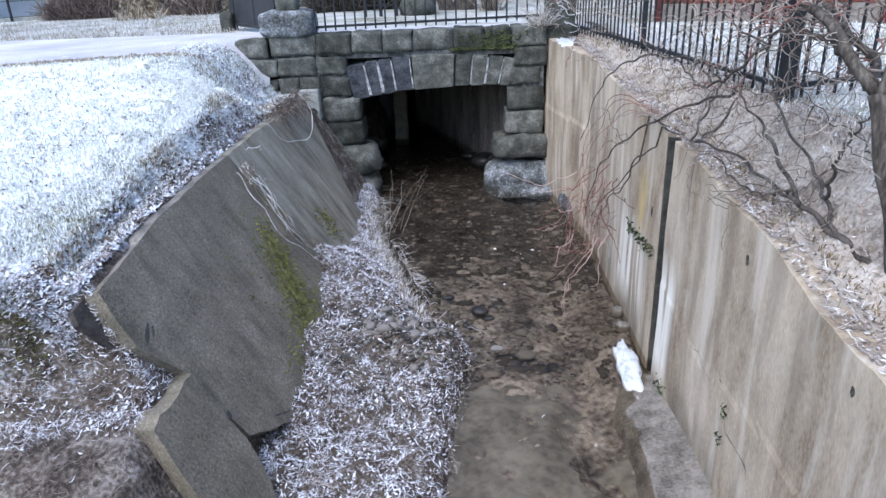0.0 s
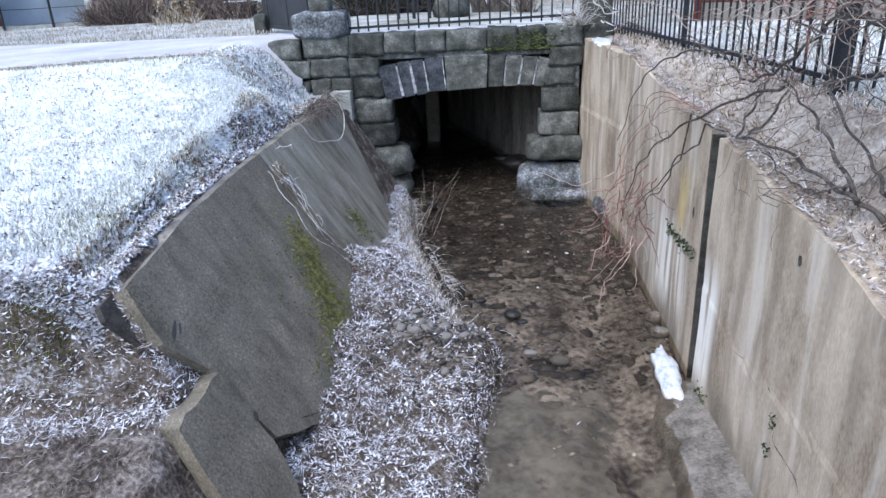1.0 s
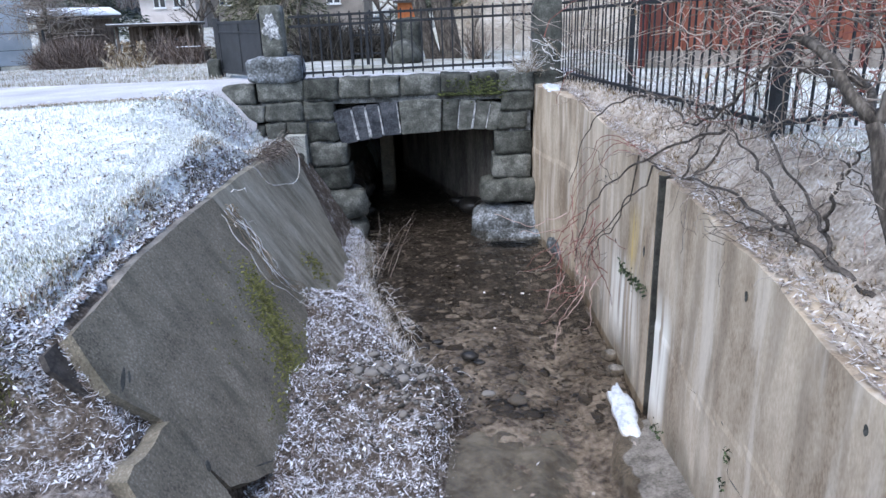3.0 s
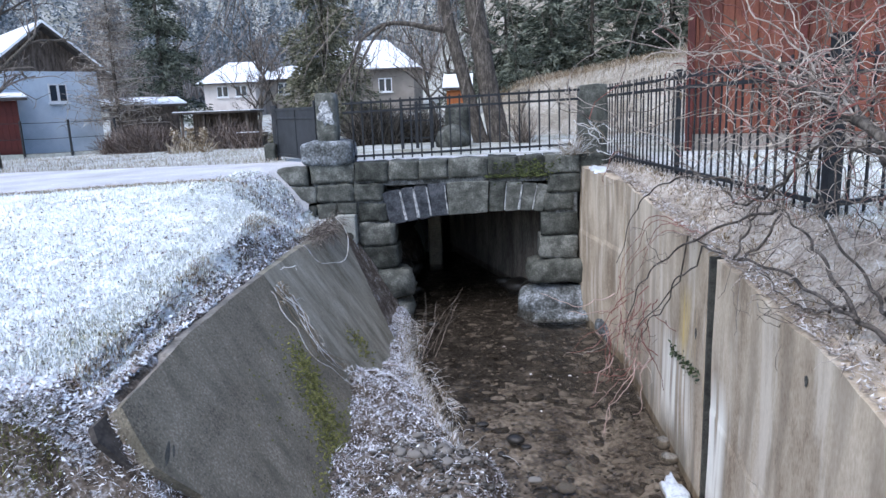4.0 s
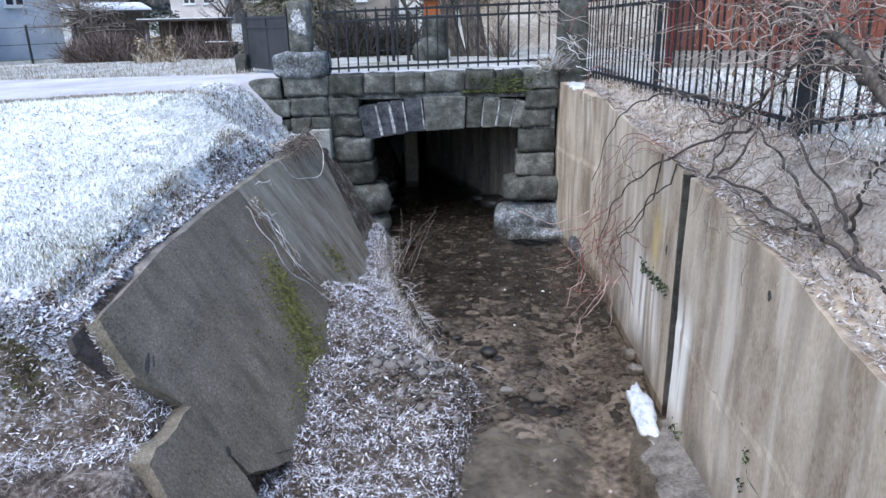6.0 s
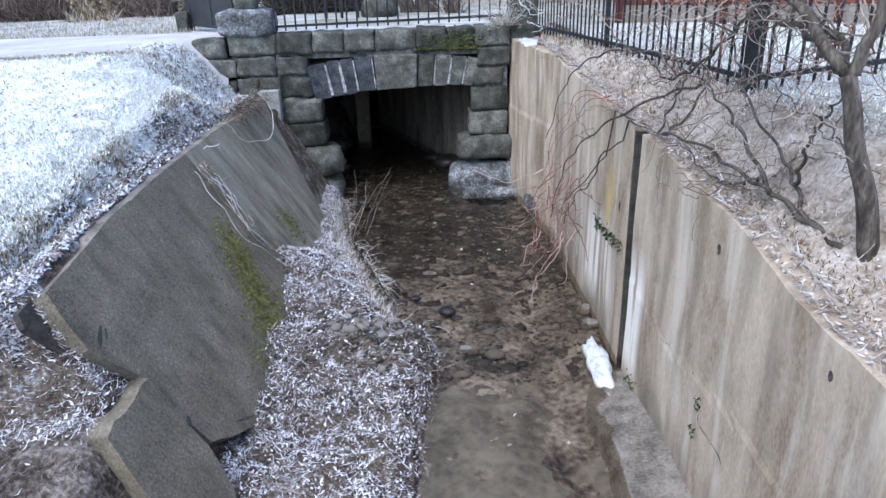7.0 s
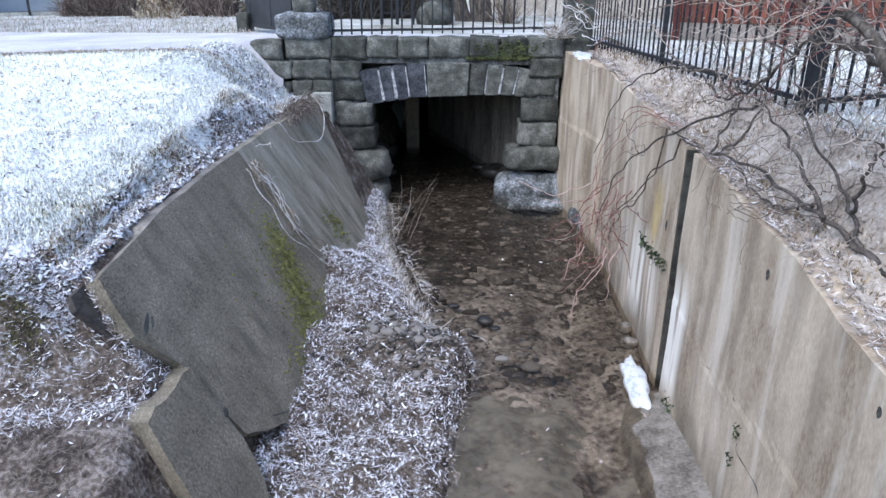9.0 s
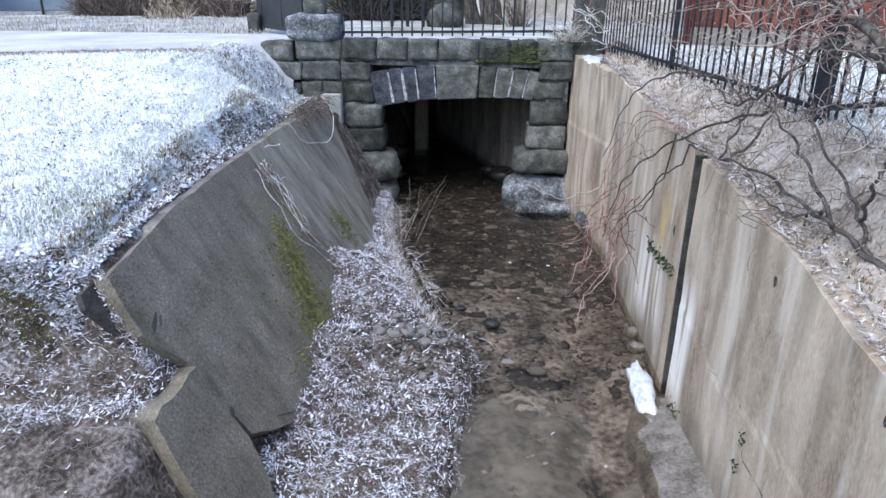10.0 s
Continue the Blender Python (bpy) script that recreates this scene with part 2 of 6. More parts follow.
def wall_material():
    """Board-marked tan concrete with run-down streaks, lime bloom by the joint and a rusty stain."""
    m = material("stained_tan_concrete", [(0.248, 0.193, 0.136), (0.381, 0.312, 0.23), (0.469, 0.393, 0.297), (0.564, 0.485, 0.378)], 1.3, 45, .92, .35, .01,
                 stretch=(1.3, 1.3, .55), fine_amount=.3)
    n, l = m.node_tree.nodes, m.node_tree.links
    bsdf = n["Principled BSDF"]
    col = bsdf.inputs["Base Color"].links[0].from_socket
    co = n.new("ShaderNodeTexCoord")
    sep = n.new("ShaderNodeSeparateXYZ")
    l.new(co.outputs["Object"], sep.inputs[0])

    def band(axis, a, b, c, d):
        up, dn, mul = n.new("ShaderNodeMapRange"), n.new("ShaderNodeMapRange"), n.new("ShaderNodeMath")
        up.inputs[1].default_value, up.inputs[2].default_value = a, b
        dn.inputs[1].default_value, dn.inputs[2].default_value = d, c
        mul.operation = 'MULTIPLY'
        for q in (up, dn):
            l.new(sep.outputs[axis], q.inputs[0])
        l.new(up.outputs[0], mul.inputs[0])
        l.new(dn.outputs[0], mul.inputs[1])
        return mul.outputs[0]

    def streak(scale, z, lo, hi, seed):
        mp, t, r = n.new("ShaderNodeMapping"), n.new("ShaderNodeTexNoise"), n.new("ShaderNodeMapRange")
        mp.inputs["Scale"].default_value, mp.inputs["Location"].default_value = (scale, scale, z), (seed, seed, seed)
        l.new(co.outputs["Object"], mp.inputs[0])
        l.new(mp.outputs[0], t.inputs["Vector"])
        t.inputs["Scale"].default_value, t.inputs["Detail"].default_value = 1, 5
        r.inputs[1].default_value, r.inputs[2].default_value = lo, hi
        l.new(t.outputs[0], r.inputs[0])
        r.interpolation_type = 'SMOOTHSTEP'
        return r.outputs[0]

    def times(a, c):
        q = n.new("ShaderNodeMath")
        q.operation = 'MULTIPLY'
        l.new(a, q.inputs[0])
        if isinstance(c, float):
            q.inputs[1].default_value = c
        else:
            l.new(c, q.inputs[1])
        return q.outputs[0]

    def over(base, fac, colour):
        q = n.new("ShaderNodeMix")
        q.data_type = 'RGBA'
        l.new(fac, q.inputs[0])
        l.new(base, q.inputs[6])
        q.inputs[7].default_value = (*colour, 1)
        return q.outputs[2]

    col = over(col, times(streak(4.2, .45, .46, .66, 3.0), .48), (.17, .135, .10))
    col = over(col, times(streak(5, .6, .52, .68, 11.0), .5), (.70, .64, .55))
    lime = times(times(band(1, 6.3, 6.7, 7.3, 8.2), band(2, .1, .45, .95, 1.35)), streak(9, .5, .36, .55, 5.0))
    col = over(col, lime, (.80, .77, .69))
    lime = times(times(band(1, 5.4, 5.55, 5.85, 5.95), band(2, .0, .3, 1.0, 1.4)), streak(9, .5, .36, .52, 8.0))
    col = over(col, lime, (.80, .77, .69))
    rust = times(times(band(1, 6.3, 6.5, 6.75, 6.95), band(2, 1.1, 1.35, 1.7, 1.95)), streak(8, .6, .35, .6, 2.0))
    col = over(col, rust, (.55, .40, .13))
    damp = times(band(2, -.5, -.3, .1, .55), streak(4, 1.2, .35, .6, 6.0))
    col = over(col, times(damp, .6), (.10, .095, .075))
    l.new(col, bsdf.inputs["Base Color"])
    return m


M_WALL = wall_material()

# ---- small tools ----
rng = np.random.default_rng(7)


def part(name, bm, mat, parent=None, label="", smooth=False):
    """Links a bmesh as one mesh object under a thing or a part."""
    me = bpy.data.meshes.new(name)
    bm.to_mesh(me)
    bm.free()
    return link(name, me, mat, parent, label, smooth)


def link(name, me, mat, parent=None, label="", smooth=False):
    if mat and not me.materials:
        me.materials.append(mat)
    if smooth:
        me.polygons.foreach_set("use_smooth", [True] * len(me.polygons))
    ob = new(name, me)
    if parent:
        ob.parent = parent
        ob.matrix_parent_inverse = parent.matrix_basis.inverted()
    if label:
        tagged(ob, label)
    return ob


def raw(name, verts, faces, mat, parent=None, label="", smooth=False):
    me = bpy.data.meshes.new(name)
    if isinstance(faces, np.ndarray):
        n, k = faces.shape
        me.vertices.add(len(verts))
        me.vertices.foreach_set("co", np.asarray(verts, np.float32).ravel())
        me.loops.add(n * k)
        me.loops.foreach_set("vertex_index", faces.astype(np.int32).ravel())
        me.polygons.add(n)
        me.polygons.foreach_set("loop_start", np.arange(n, dtype=np.int32) * k)
        me.update(calc_edges=True)
    else:
        me.from_pydata([tuple(v) for v in verts], [], [tuple(f) for f in faces])
        me.update()
    return link(name, me, mat, parent, label, smooth)


def thing(name, at, label, category, group="", kind=""):
    ob = new(name)
    ob.empty_display_size = .1
    ob.matrix_basis = Matrix.Translation(at)
    return tagged(ob, label, category, group, kind)


def box(bm, lo, hi, bevel=0.0, m=None):
    """Adds a box between two corners to a bmesh."""
    lo, hi = Vector(lo), Vector(hi)
    made = bmesh.ops.create_cube(bm, size=1, matrix=(m or Matrix()) @ Matrix.Translation((lo + hi) / 2) @ Matrix.Diagonal((*(hi - lo), 1)))
    if bevel:
        vs = set(made["verts"])
        bmesh.ops.bevel(bm, geom=[e for e in bm.edges if e.verts[0] in vs and e.verts[1] in vs], offset=bevel, segments=1, affect='EDGES')
    return bm


def boxes(*pairs, bevel=0.0, m=None):
    bm = bmesh.new()
    for lo, hi in pairs:
        box(bm, lo, hi, bevel, m)
    return bm


def tube_data(points, radii, sides=5):
    """Vertices and faces of a tapering tube along points."""
    pts = np.asarray(points, float)
    tan = np.gradient(pts, axis=0)
    tan /= np.linalg.norm(tan, axis=1, keepdims=True) + 1e-9
    ref = np.array([.31, .17, .93])
    u = np.cross(tan, ref)
    u /= np.linalg.norm(u, axis=1, keepdims=True) + 1e-9
    v = np.cross(tan, u)
    ang = np.arange(sides) * 2 * np.pi / sides
    r = np.asarray(radii, float)[:, None, None]
    ring = pts[:, None] + r * (np.cos(ang)[None, :, None] * u[:, None] + np.sin(ang)[None, :, None] * v[:, None])
    n = len(pts)
    faces = [(i * sides + j, i * sides + (j + 1) % sides, (i + 1) * sides + (j + 1) % sides, (i + 1) * sides + j)
             for i in range(n - 1) for j in range(sides)]
    faces.append(tuple(range(sides))[::-1])
    faces.append(tuple((n - 1) * sides + j for j in range(sides)))
    return ring.reshape(-1, 3), faces


class Batch:
    """Collects many small pieces into one mesh."""

    def __init__(self):
        self.v, self.f, self.n = [], [], 0

    def add(self, verts, faces):
        self.v.append(np.asarray(verts, float))
        self.f.extend(tuple(i + self.n for i in f) for f in faces)
        self.n += len(verts)

    def tube(self, points, radii, sides=5):
        self.add(*tube_data(points, radii, sides))

    def done(self, name, mat, parent=None, label="", smooth=False):
        return raw(name, np.concatenate(self.v), self.f, mat, parent, label, smooth)


def smoothstep(a, b, t):
    t = np.clip((np.asarray(t, float) - a) / (b - a), 0, 1)
    return t * t * (3 - 2 * t)


def wob(x, y, s, k=0.0):
    """Cheap smooth unevenness in -1..1."""
    return (np.sin(x * s * 1.3 + y * s * .7 + k) + np.sin(y * s * 1.7 - x * s * .4 + 2.1 * k + 1) + np.sin((x + y) * s * 2.3 + k * 3.3)) / 3


# ---- lie of the land ----
def water_z(y):
    return 0.02 * (np.asarray(y, float) - 6.0)


def bank_edge(y):
    return np.interp(y, [2, 4.3, 5.7, 6.33, 6.7, 7.6, 9.3, 11.7, 12.5], [-.05, -.03, .1, .24, -.12, -.46, -.95, -1.26, -1.5])


def wall_top(y):
    return np.interp(y, [0, 2.85, 4.06, 5.37, 6.7, 9.8, 12], [1.9, 2.03, 2.22, 2.34, 2.4, 2.57, 2.62])


def wing_x(z):
    return -1.45 - .65 * (z - .3)


def fence_x(y):
    return 3.05 - .08 * y


def road_near(x):
    return 10.75 + .31 * (x + 3)


def road_far(x):
    return 13.4 - .2 * (x + 5)


def land(x, y):
    """Height of the ground."""
    x, y = np.asarray(x, float), np.asarray(y, float)
    # the lawn, with a leaf-strewn ledge behind the wing wall
    lawn = 2.0 + .115 * np.clip(y - 5, -1, 6) + .012 * wob(x, y, 2.2) + .02 * wob(x, y, .9, 2)
    road = 2.76 + .02 * np.clip(x + 3, -14, 0)
    lawn = lawn + (road - lawn) * smoothstep(-2.2, 0, y - road_near(np.clip(x, -14, -2)))
    ledge = np.maximum(1.87, lawn - .13) + .02 * wob(x, y, 3.1, 1)
    rim = np.interp(y, [4.0, 5.4], [1.8, 1.92])
    ledge = rim + (np.maximum(ledge, rim) - rim) * smoothstep(2.6, 2.85, -x) - .02 * np.exp(-((x + 2.78) / .06) ** 2)
    step = -2.79 - .08 * wob(x * 0, y, 1.3) - .03 * wob(x * 0, y, 4.1, 2)
    left = ledge + (lawn - ledge) * smoothstep(0, .16, step - x)
    top = smoothstep(10.6, 11.9, y - 1.2 * smoothstep(-4.2, -3.5, x))
    left = left + (road - left) * top
    # the slope that falls from the road's end to the wing wall's head
    fall = np.maximum(1.84, 2.47 - 1.15 * (x + 3.5)) + .03 * wob(x, y, 6, 4)
    over = left - fall
    left = left - .5 * (over + np.sqrt(over ** 2 + .05)) * smoothstep(8.2, 10.6, y)
    # broken ground below the wing wall's end
    low = 1.06 + .05 * wob(x, y, 2.7, 3) - .42 * np.clip(3.35 - y, 0, 1.6)
    left = low + (left - low) * smoothstep(3.75, 4.3, y + .12 * wob(x, y, 2, 1) + .15 * np.clip(-2.4 - x, 0, 3))
    # under the battered wing wall, and the bank at its foot
    batter = .3 + (-1.45 - x) / .65 - .16
    edge = bank_edge(y)
    inner = smoothstep(0, .3, edge - x)
    deep = .1 * np.exp(-((x - 1.25) / .3) ** 2) + .04 * smoothstep(7, 10, y)
    bank = water_z(y) - .1 - deep + inner * (.27 + .12 * np.clip((edge - x) / 1.5, 0, 1) + .05 * wob(x, y, 4.1) + .03 * wob(x, y, 11, 2)) 
    bank = bank + .3 * np.exp(-((y - 7.7) / .75) ** 2) * smoothstep(.05, .9, edge - x) + .12 * np.exp(-((y - 6.1) / .4) ** 2) * inner
    h = np.where(x < -2.58, left, np.minimum(left, np.maximum(batter, bank)))
    h = np.where(x > -1.62, bank, h)
    # the right terrace
    wt = wall_top(y) + .015
    fx = fence_x(y)
    right = wt + (2.74 - wt) * smoothstep(.1, 1.0, (x - 2.1) / np.maximum(fx - 2.15, .1)) + .02 * wob(x, y, 2.9, 5)
    h = np.where(x > 2.03 - .3 * np.clip((y - 10) / 2, 0, 1), right, h)
    # above the bridge and the land beyond
    far = 2.76 + .02 * np.clip(x + 3, -14, 0) + .004 * wob(x, y, 2) + np.clip(y - 27, 0, 40) * .05
    over = (y > 12.2) & ((x < -1.9) | (x > 1.35) | (y > 25))
    h = np.where(over, far, h)
    # embankment and wooded hill
    face = smoothstep(21.5, 26, y + .25 * np.clip(x, 0, 40)) * smoothstep(-1.5, 1.5, x)
    h = h + face * (1.4 + .15 * np.clip(x, 0, 14)) + np.clip(y - 28 + .2 * x, 0, 200) * .3 * smoothstep(-1, 10, x + .18 * (y - 27))
    hill = np.clip(y - 75 + .1 * np.abs(x + 20), 0, 140)
    h = h + hill * .36 * (1 - .45 * smoothstep(0, 26, 20 - np.abs(x + .25 * y - 4)))
    h = h + np.clip(-x - 45, 0, 120) * .4
    # behind the camera the ground closes up to the way that it stands on
    h = np.where(y < 1.1, 2.05, h)
    return h


def ground():
    xs = np.unique(np.concatenate([np.linspace(-260, -40, 16), np.linspace(-40, -9, 32), np.arange(-9, 5, .1), np.linspace(5, 30, 26), np.linspace(30, 260, 16)]).round(3))
    ys = np.unique(np.concatenate([np.linspace(-60, 1, 10), np.arange(1.1, 13, .1), np.linspace(13, 30, 45), np.linspace(30, 90, 30), np.linspace(90, 420, 22)]).round(3))
    gx, gy = np.meshgrid(xs, ys)
    gz = land(gx, gy)
    near = (gy < 12) & (gx > -9) & (gx < 5)
    gz = gz + near * .012 * rng.standard_normal(gz.shape)
    v = np.stack([gx, gy, gz], -1).reshape(-1, 3)
    w = len(xs)
    f = [(j * w + i, j * w + i + 1, (j + 1) * w + i + 1, (j + 1) * w + i) for j in range(len(ys) - 1) for i in range(w - 1)]
    ob = raw("ground", v, f, M_SOIL, smooth=True)
    me = ob.data
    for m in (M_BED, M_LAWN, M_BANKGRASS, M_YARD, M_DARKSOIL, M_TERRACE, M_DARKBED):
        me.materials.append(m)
    cx, cy = np.meshgrid((xs[1:] + xs[:-1]) / 2, (ys[1:] + ys[:-1]) / 2)
    idx = np.zeros(cx.shape, int)
    idx[(cx > bank_edge(cy) - .1) & (cx < 1.95) & (cy < 25)] = 1
    # Towards the bridge the bed turns darker, shade by the arch included in its colour.
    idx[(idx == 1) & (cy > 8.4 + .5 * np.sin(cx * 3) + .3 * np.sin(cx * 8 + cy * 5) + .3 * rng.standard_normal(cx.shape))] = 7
    idx[(cx < -1.9) & (cy < 3.6 + .12 * np.sin(cx * 5) + .06 * np.sin(cx * 17))] = 5
    idx[((cx < -2.8 - .1 * np.sin(cy * 5)) & (cy > 4.25 + .2 * np.sin(cx * 4))) | (cy > 17.2) | (cx > 2.9)] = 2
    idx[((cy > 13.2) & ((cx < -1.9) | (cx > 1.35) | (cy > 25))) | ((cx > 2.6) & (cy > 2))] = 4
    idx[(cx > 2.0) & (cx < fence_x(cy) + .1) & (cy < 12.1)] = 6
    idx[(cx > .3) & (cy > 21 - .25 * np.clip(cx, 0, 40)) & (cy > 13)] = 3
    idx[cy < 1.2] = 4
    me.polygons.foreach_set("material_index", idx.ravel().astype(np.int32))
    return tagged(ob, "frosted grass, bare soil and stream bed", "ground", kind="structure")


M_LAWN = material("frosted_lawn", [(0.247, 0.25, 0.16), (0.532, 0.538, 0.47), (0.722, 0.749, 0.743), (0.798, 0.835, 0.846)], 1.3, 34, .95, .6, .03, contrast=(.22, .58), fine_amount=.7)
M_YARD = material("frosted_rough_grass", [(.13, .125, .085), (.27, .27, .22), (.42, .43, .41), (.6, .62, .63)], .9, 30, .95, .8, .03, contrast=(.25, .7), fine_amount=.6)
M_DARKSOIL = material("bare_brown_earth", [(.045, .036, .03), (.10, .082, .069), (.17, .145, .125), (.30, .27, .245)], 4, 30, .95, 1, .04, fine_amount=.7)
# Dark stones, with the bridge's shade and reflection also put into the colour.
M_DARKBED = material("shade_toned_stony_bed", [(.016, .014, .012), (.045, .039, .034), (.09, .079, .069), (.19, .17, .15)], 3, 14, .8, 1, .04, fine_amount=.65, contrast=(.3, .75))
M_SILT = material("pale_stream_silt", [(0.125, 0.117, 0.1), (0.217, 0.204, 0.177), (0.299, 0.289, 0.254)], 2.4, 14, .8, .6, .02, fine_amount=.4)
M_TERRACE = material("bare_grey_brown_soil", [(0.184, 0.153, 0.124), (0.322, 0.276, 0.23), (0.437, 0.391, 0.339), (0.575, 0.546, 0.512)], 3.5, 40, .95, .9, .02, contrast=(.28, .75), fine_amount=.7)
M_BANKGRASS = material("dry_bank_grass", [(.19, .165, .13), (.29, .262, .215), (.42, .39, .34)], .8, 18, .95, .7, .05, fine_amount=.7)
ground()


def strip_mesh(name, xs, near, far, dz, mat, label, category):
    v, f = [], []
    k = 7
    for x in xs:
        for j in range(k):
            y = near(x) + (far(x) - near(x)) * j / (k - 1)
            v.append((x, y, float(land(x, y)) + dz))
    for i in range(len(xs) - 1):
        for j in range(k - 1):
            f.append((i * k + j, (i + 1) * k + j, (i + 1) * k + j + 1, i * k + j + 1))
    return tagged(raw(name, v, f, mat, smooth=True), label, category, kind="structure")


strip_mesh("road", np.linspace(-30, -3.1, 40), lambda x: max(road_near(x), 7.5), lambda x: min(road_far(x), 15.5), .03, M_ROAD,
           "narrow asphalt road whitened by frost", "road")


def water():
    ys = np.concatenate([np.arange(1.1, 25, .25)])
    xs = np.linspace(-1.9, 2.0, 18)
    v = [(x, y, float(water_z(y)) + .012 * float(wob(x, y, 5))) for y in ys for x in xs]
    w = len(xs)
    f = [(j * w + i, j * w + i + 1, (j + 1) * w + i + 1, (j + 1) * w + i) for j in range(len(ys) - 1) for i in range(w - 1)]
    ob = raw("water", v, f, M_WATER, smooth=True)
    ob.visible_shadow = False
    tagged(ob, "shallow clear brown stream over a stony bed", "stream", kind="structure")


water()


# ---- retaining walls ----
def slab_mesh(x_of, ys, zlo, zhi_of, mat, name, depth_x, label, category):
    """A wall along y: front x_of(z, y), thickness depth_x away from the stream."""
    nz = 46
    v, f = [], []
    for y in ys:
        zt = zhi_of(y)
        for k in range(nz + 1):
            z = zlo + (zt - zlo) * k / nz
            v.append((x_of(z, y), y, z))
        v.append((x_of(zt, y) + depth_x * .5, y, zt + .008 * math.sin(y * 9)))
        v.append((x_of(zt, y) + depth_x, y, zt))
        v.append((x_of(zlo, y) + depth_x, y, zlo))
    m = nz + 4
    for i in range(len(ys) - 1):
        for k in range(m):
            a, b = i * m + k, i * m + (k + 1) % m
            f.append((a, b, b + m, a + m))
    f.append(tuple(range(m)))
    f.append(tuple((len(ys) - 1) * m + k for k in range(m)))
    ob = raw(name, v, f, mat)
    bm = bmesh.new()
    bm.from_mesh(ob.data)
    bmesh.ops.recalc_face_normals(bm, faces=bm.faces)
    bm.to_mesh(ob.data)
    bm.free()
    return tagged(ob, label, category, kind="structure")


SLOT = 5.97
for y0, y1, nm in ((.9, SLOT - .12, 0), (SLOT + .12, 9.68, 1), (9.78, 12.02, 2)):
    slab_mesh(lambda z, y: 1.93 + .006 * math.sin(y * 3 + z * 4) + (.004 if nm == 1 else 0) - (.008 if nm == 0 and z < .93 + .05 * math.sin(y * 2.3) + .02 * math.sin(y * 9) else 0) - (.014 if nm == 2 and z < 1.55 else 0) - (0.142 * (y - 9.78) if nm == 2 else 0), np.linspace(y0, y1, 40), -.4, lambda y: float(wall_top(y)) + .012 * math.sin(y * 5.3) + .006 * math.sin(y * 17),
              M_WALL, "wall_east", .22 if nm < 2 else .5, "tan concrete retaining wall with streaks and stains", "retaining wall")
for y0, y1, x0 in ((SLOT - .118, SLOT + .1, 2.04), (SLOT + .09, SLOT + .118, 1.945), (9.682, 9.778, 1.99)):
    slab_mesh(lambda z, y: x0, np.linspace(y0, y1, 3), -.4, lambda y: float(wall_top(y)) - .04, M_MORTAR, "wall_joint", .1,
              "dark recessed joint in the concrete wall", "wall joint")

def pebble(g, r, squash=.6):
    bm = bmesh.new()
    bmesh.ops.create_icosphere(bm, subdivisions=2, radius=1)
    k = Vector(g.uniform(0, 50, 3))
    sx, sy, sz = r * g.uniform(.8, 1.3), r * g.uniform(.7, 1.1), r * squash * g.uniform(.7, 1.1)
    for v in bm.verts:
        c = v.co * (1 + .28 * noise.noise(v.co * 1.3 + k))
        v.co = Vector((c.x * sx, c.y * sy, c.z * sz))
    return bm


# battered wing wall, broken at its end
def ragged(line, amount, seed):
    """An outline with broken, slightly wandering edges."""
    g = np.random.default_rng(seed)
    out = []
    for (y0, z0), (y1, z1) in zip(line, line[1:] + line[:1]):
        n = max(1, int(math.hypot(y1 - y0, z1 - z0) / .12))
        for k in range(n):
            j = amount * (.25 if min(z0, z1) > 1.75 else .5 if min(y0, y1) > 7 else 1)
            out.append((y0 + (y1 - y0) * k / n + g.normal(0, j) * (k > 0), z0 + (z1 - z0) * k / n + g.normal(0, j) * (k > 0)))
    return out


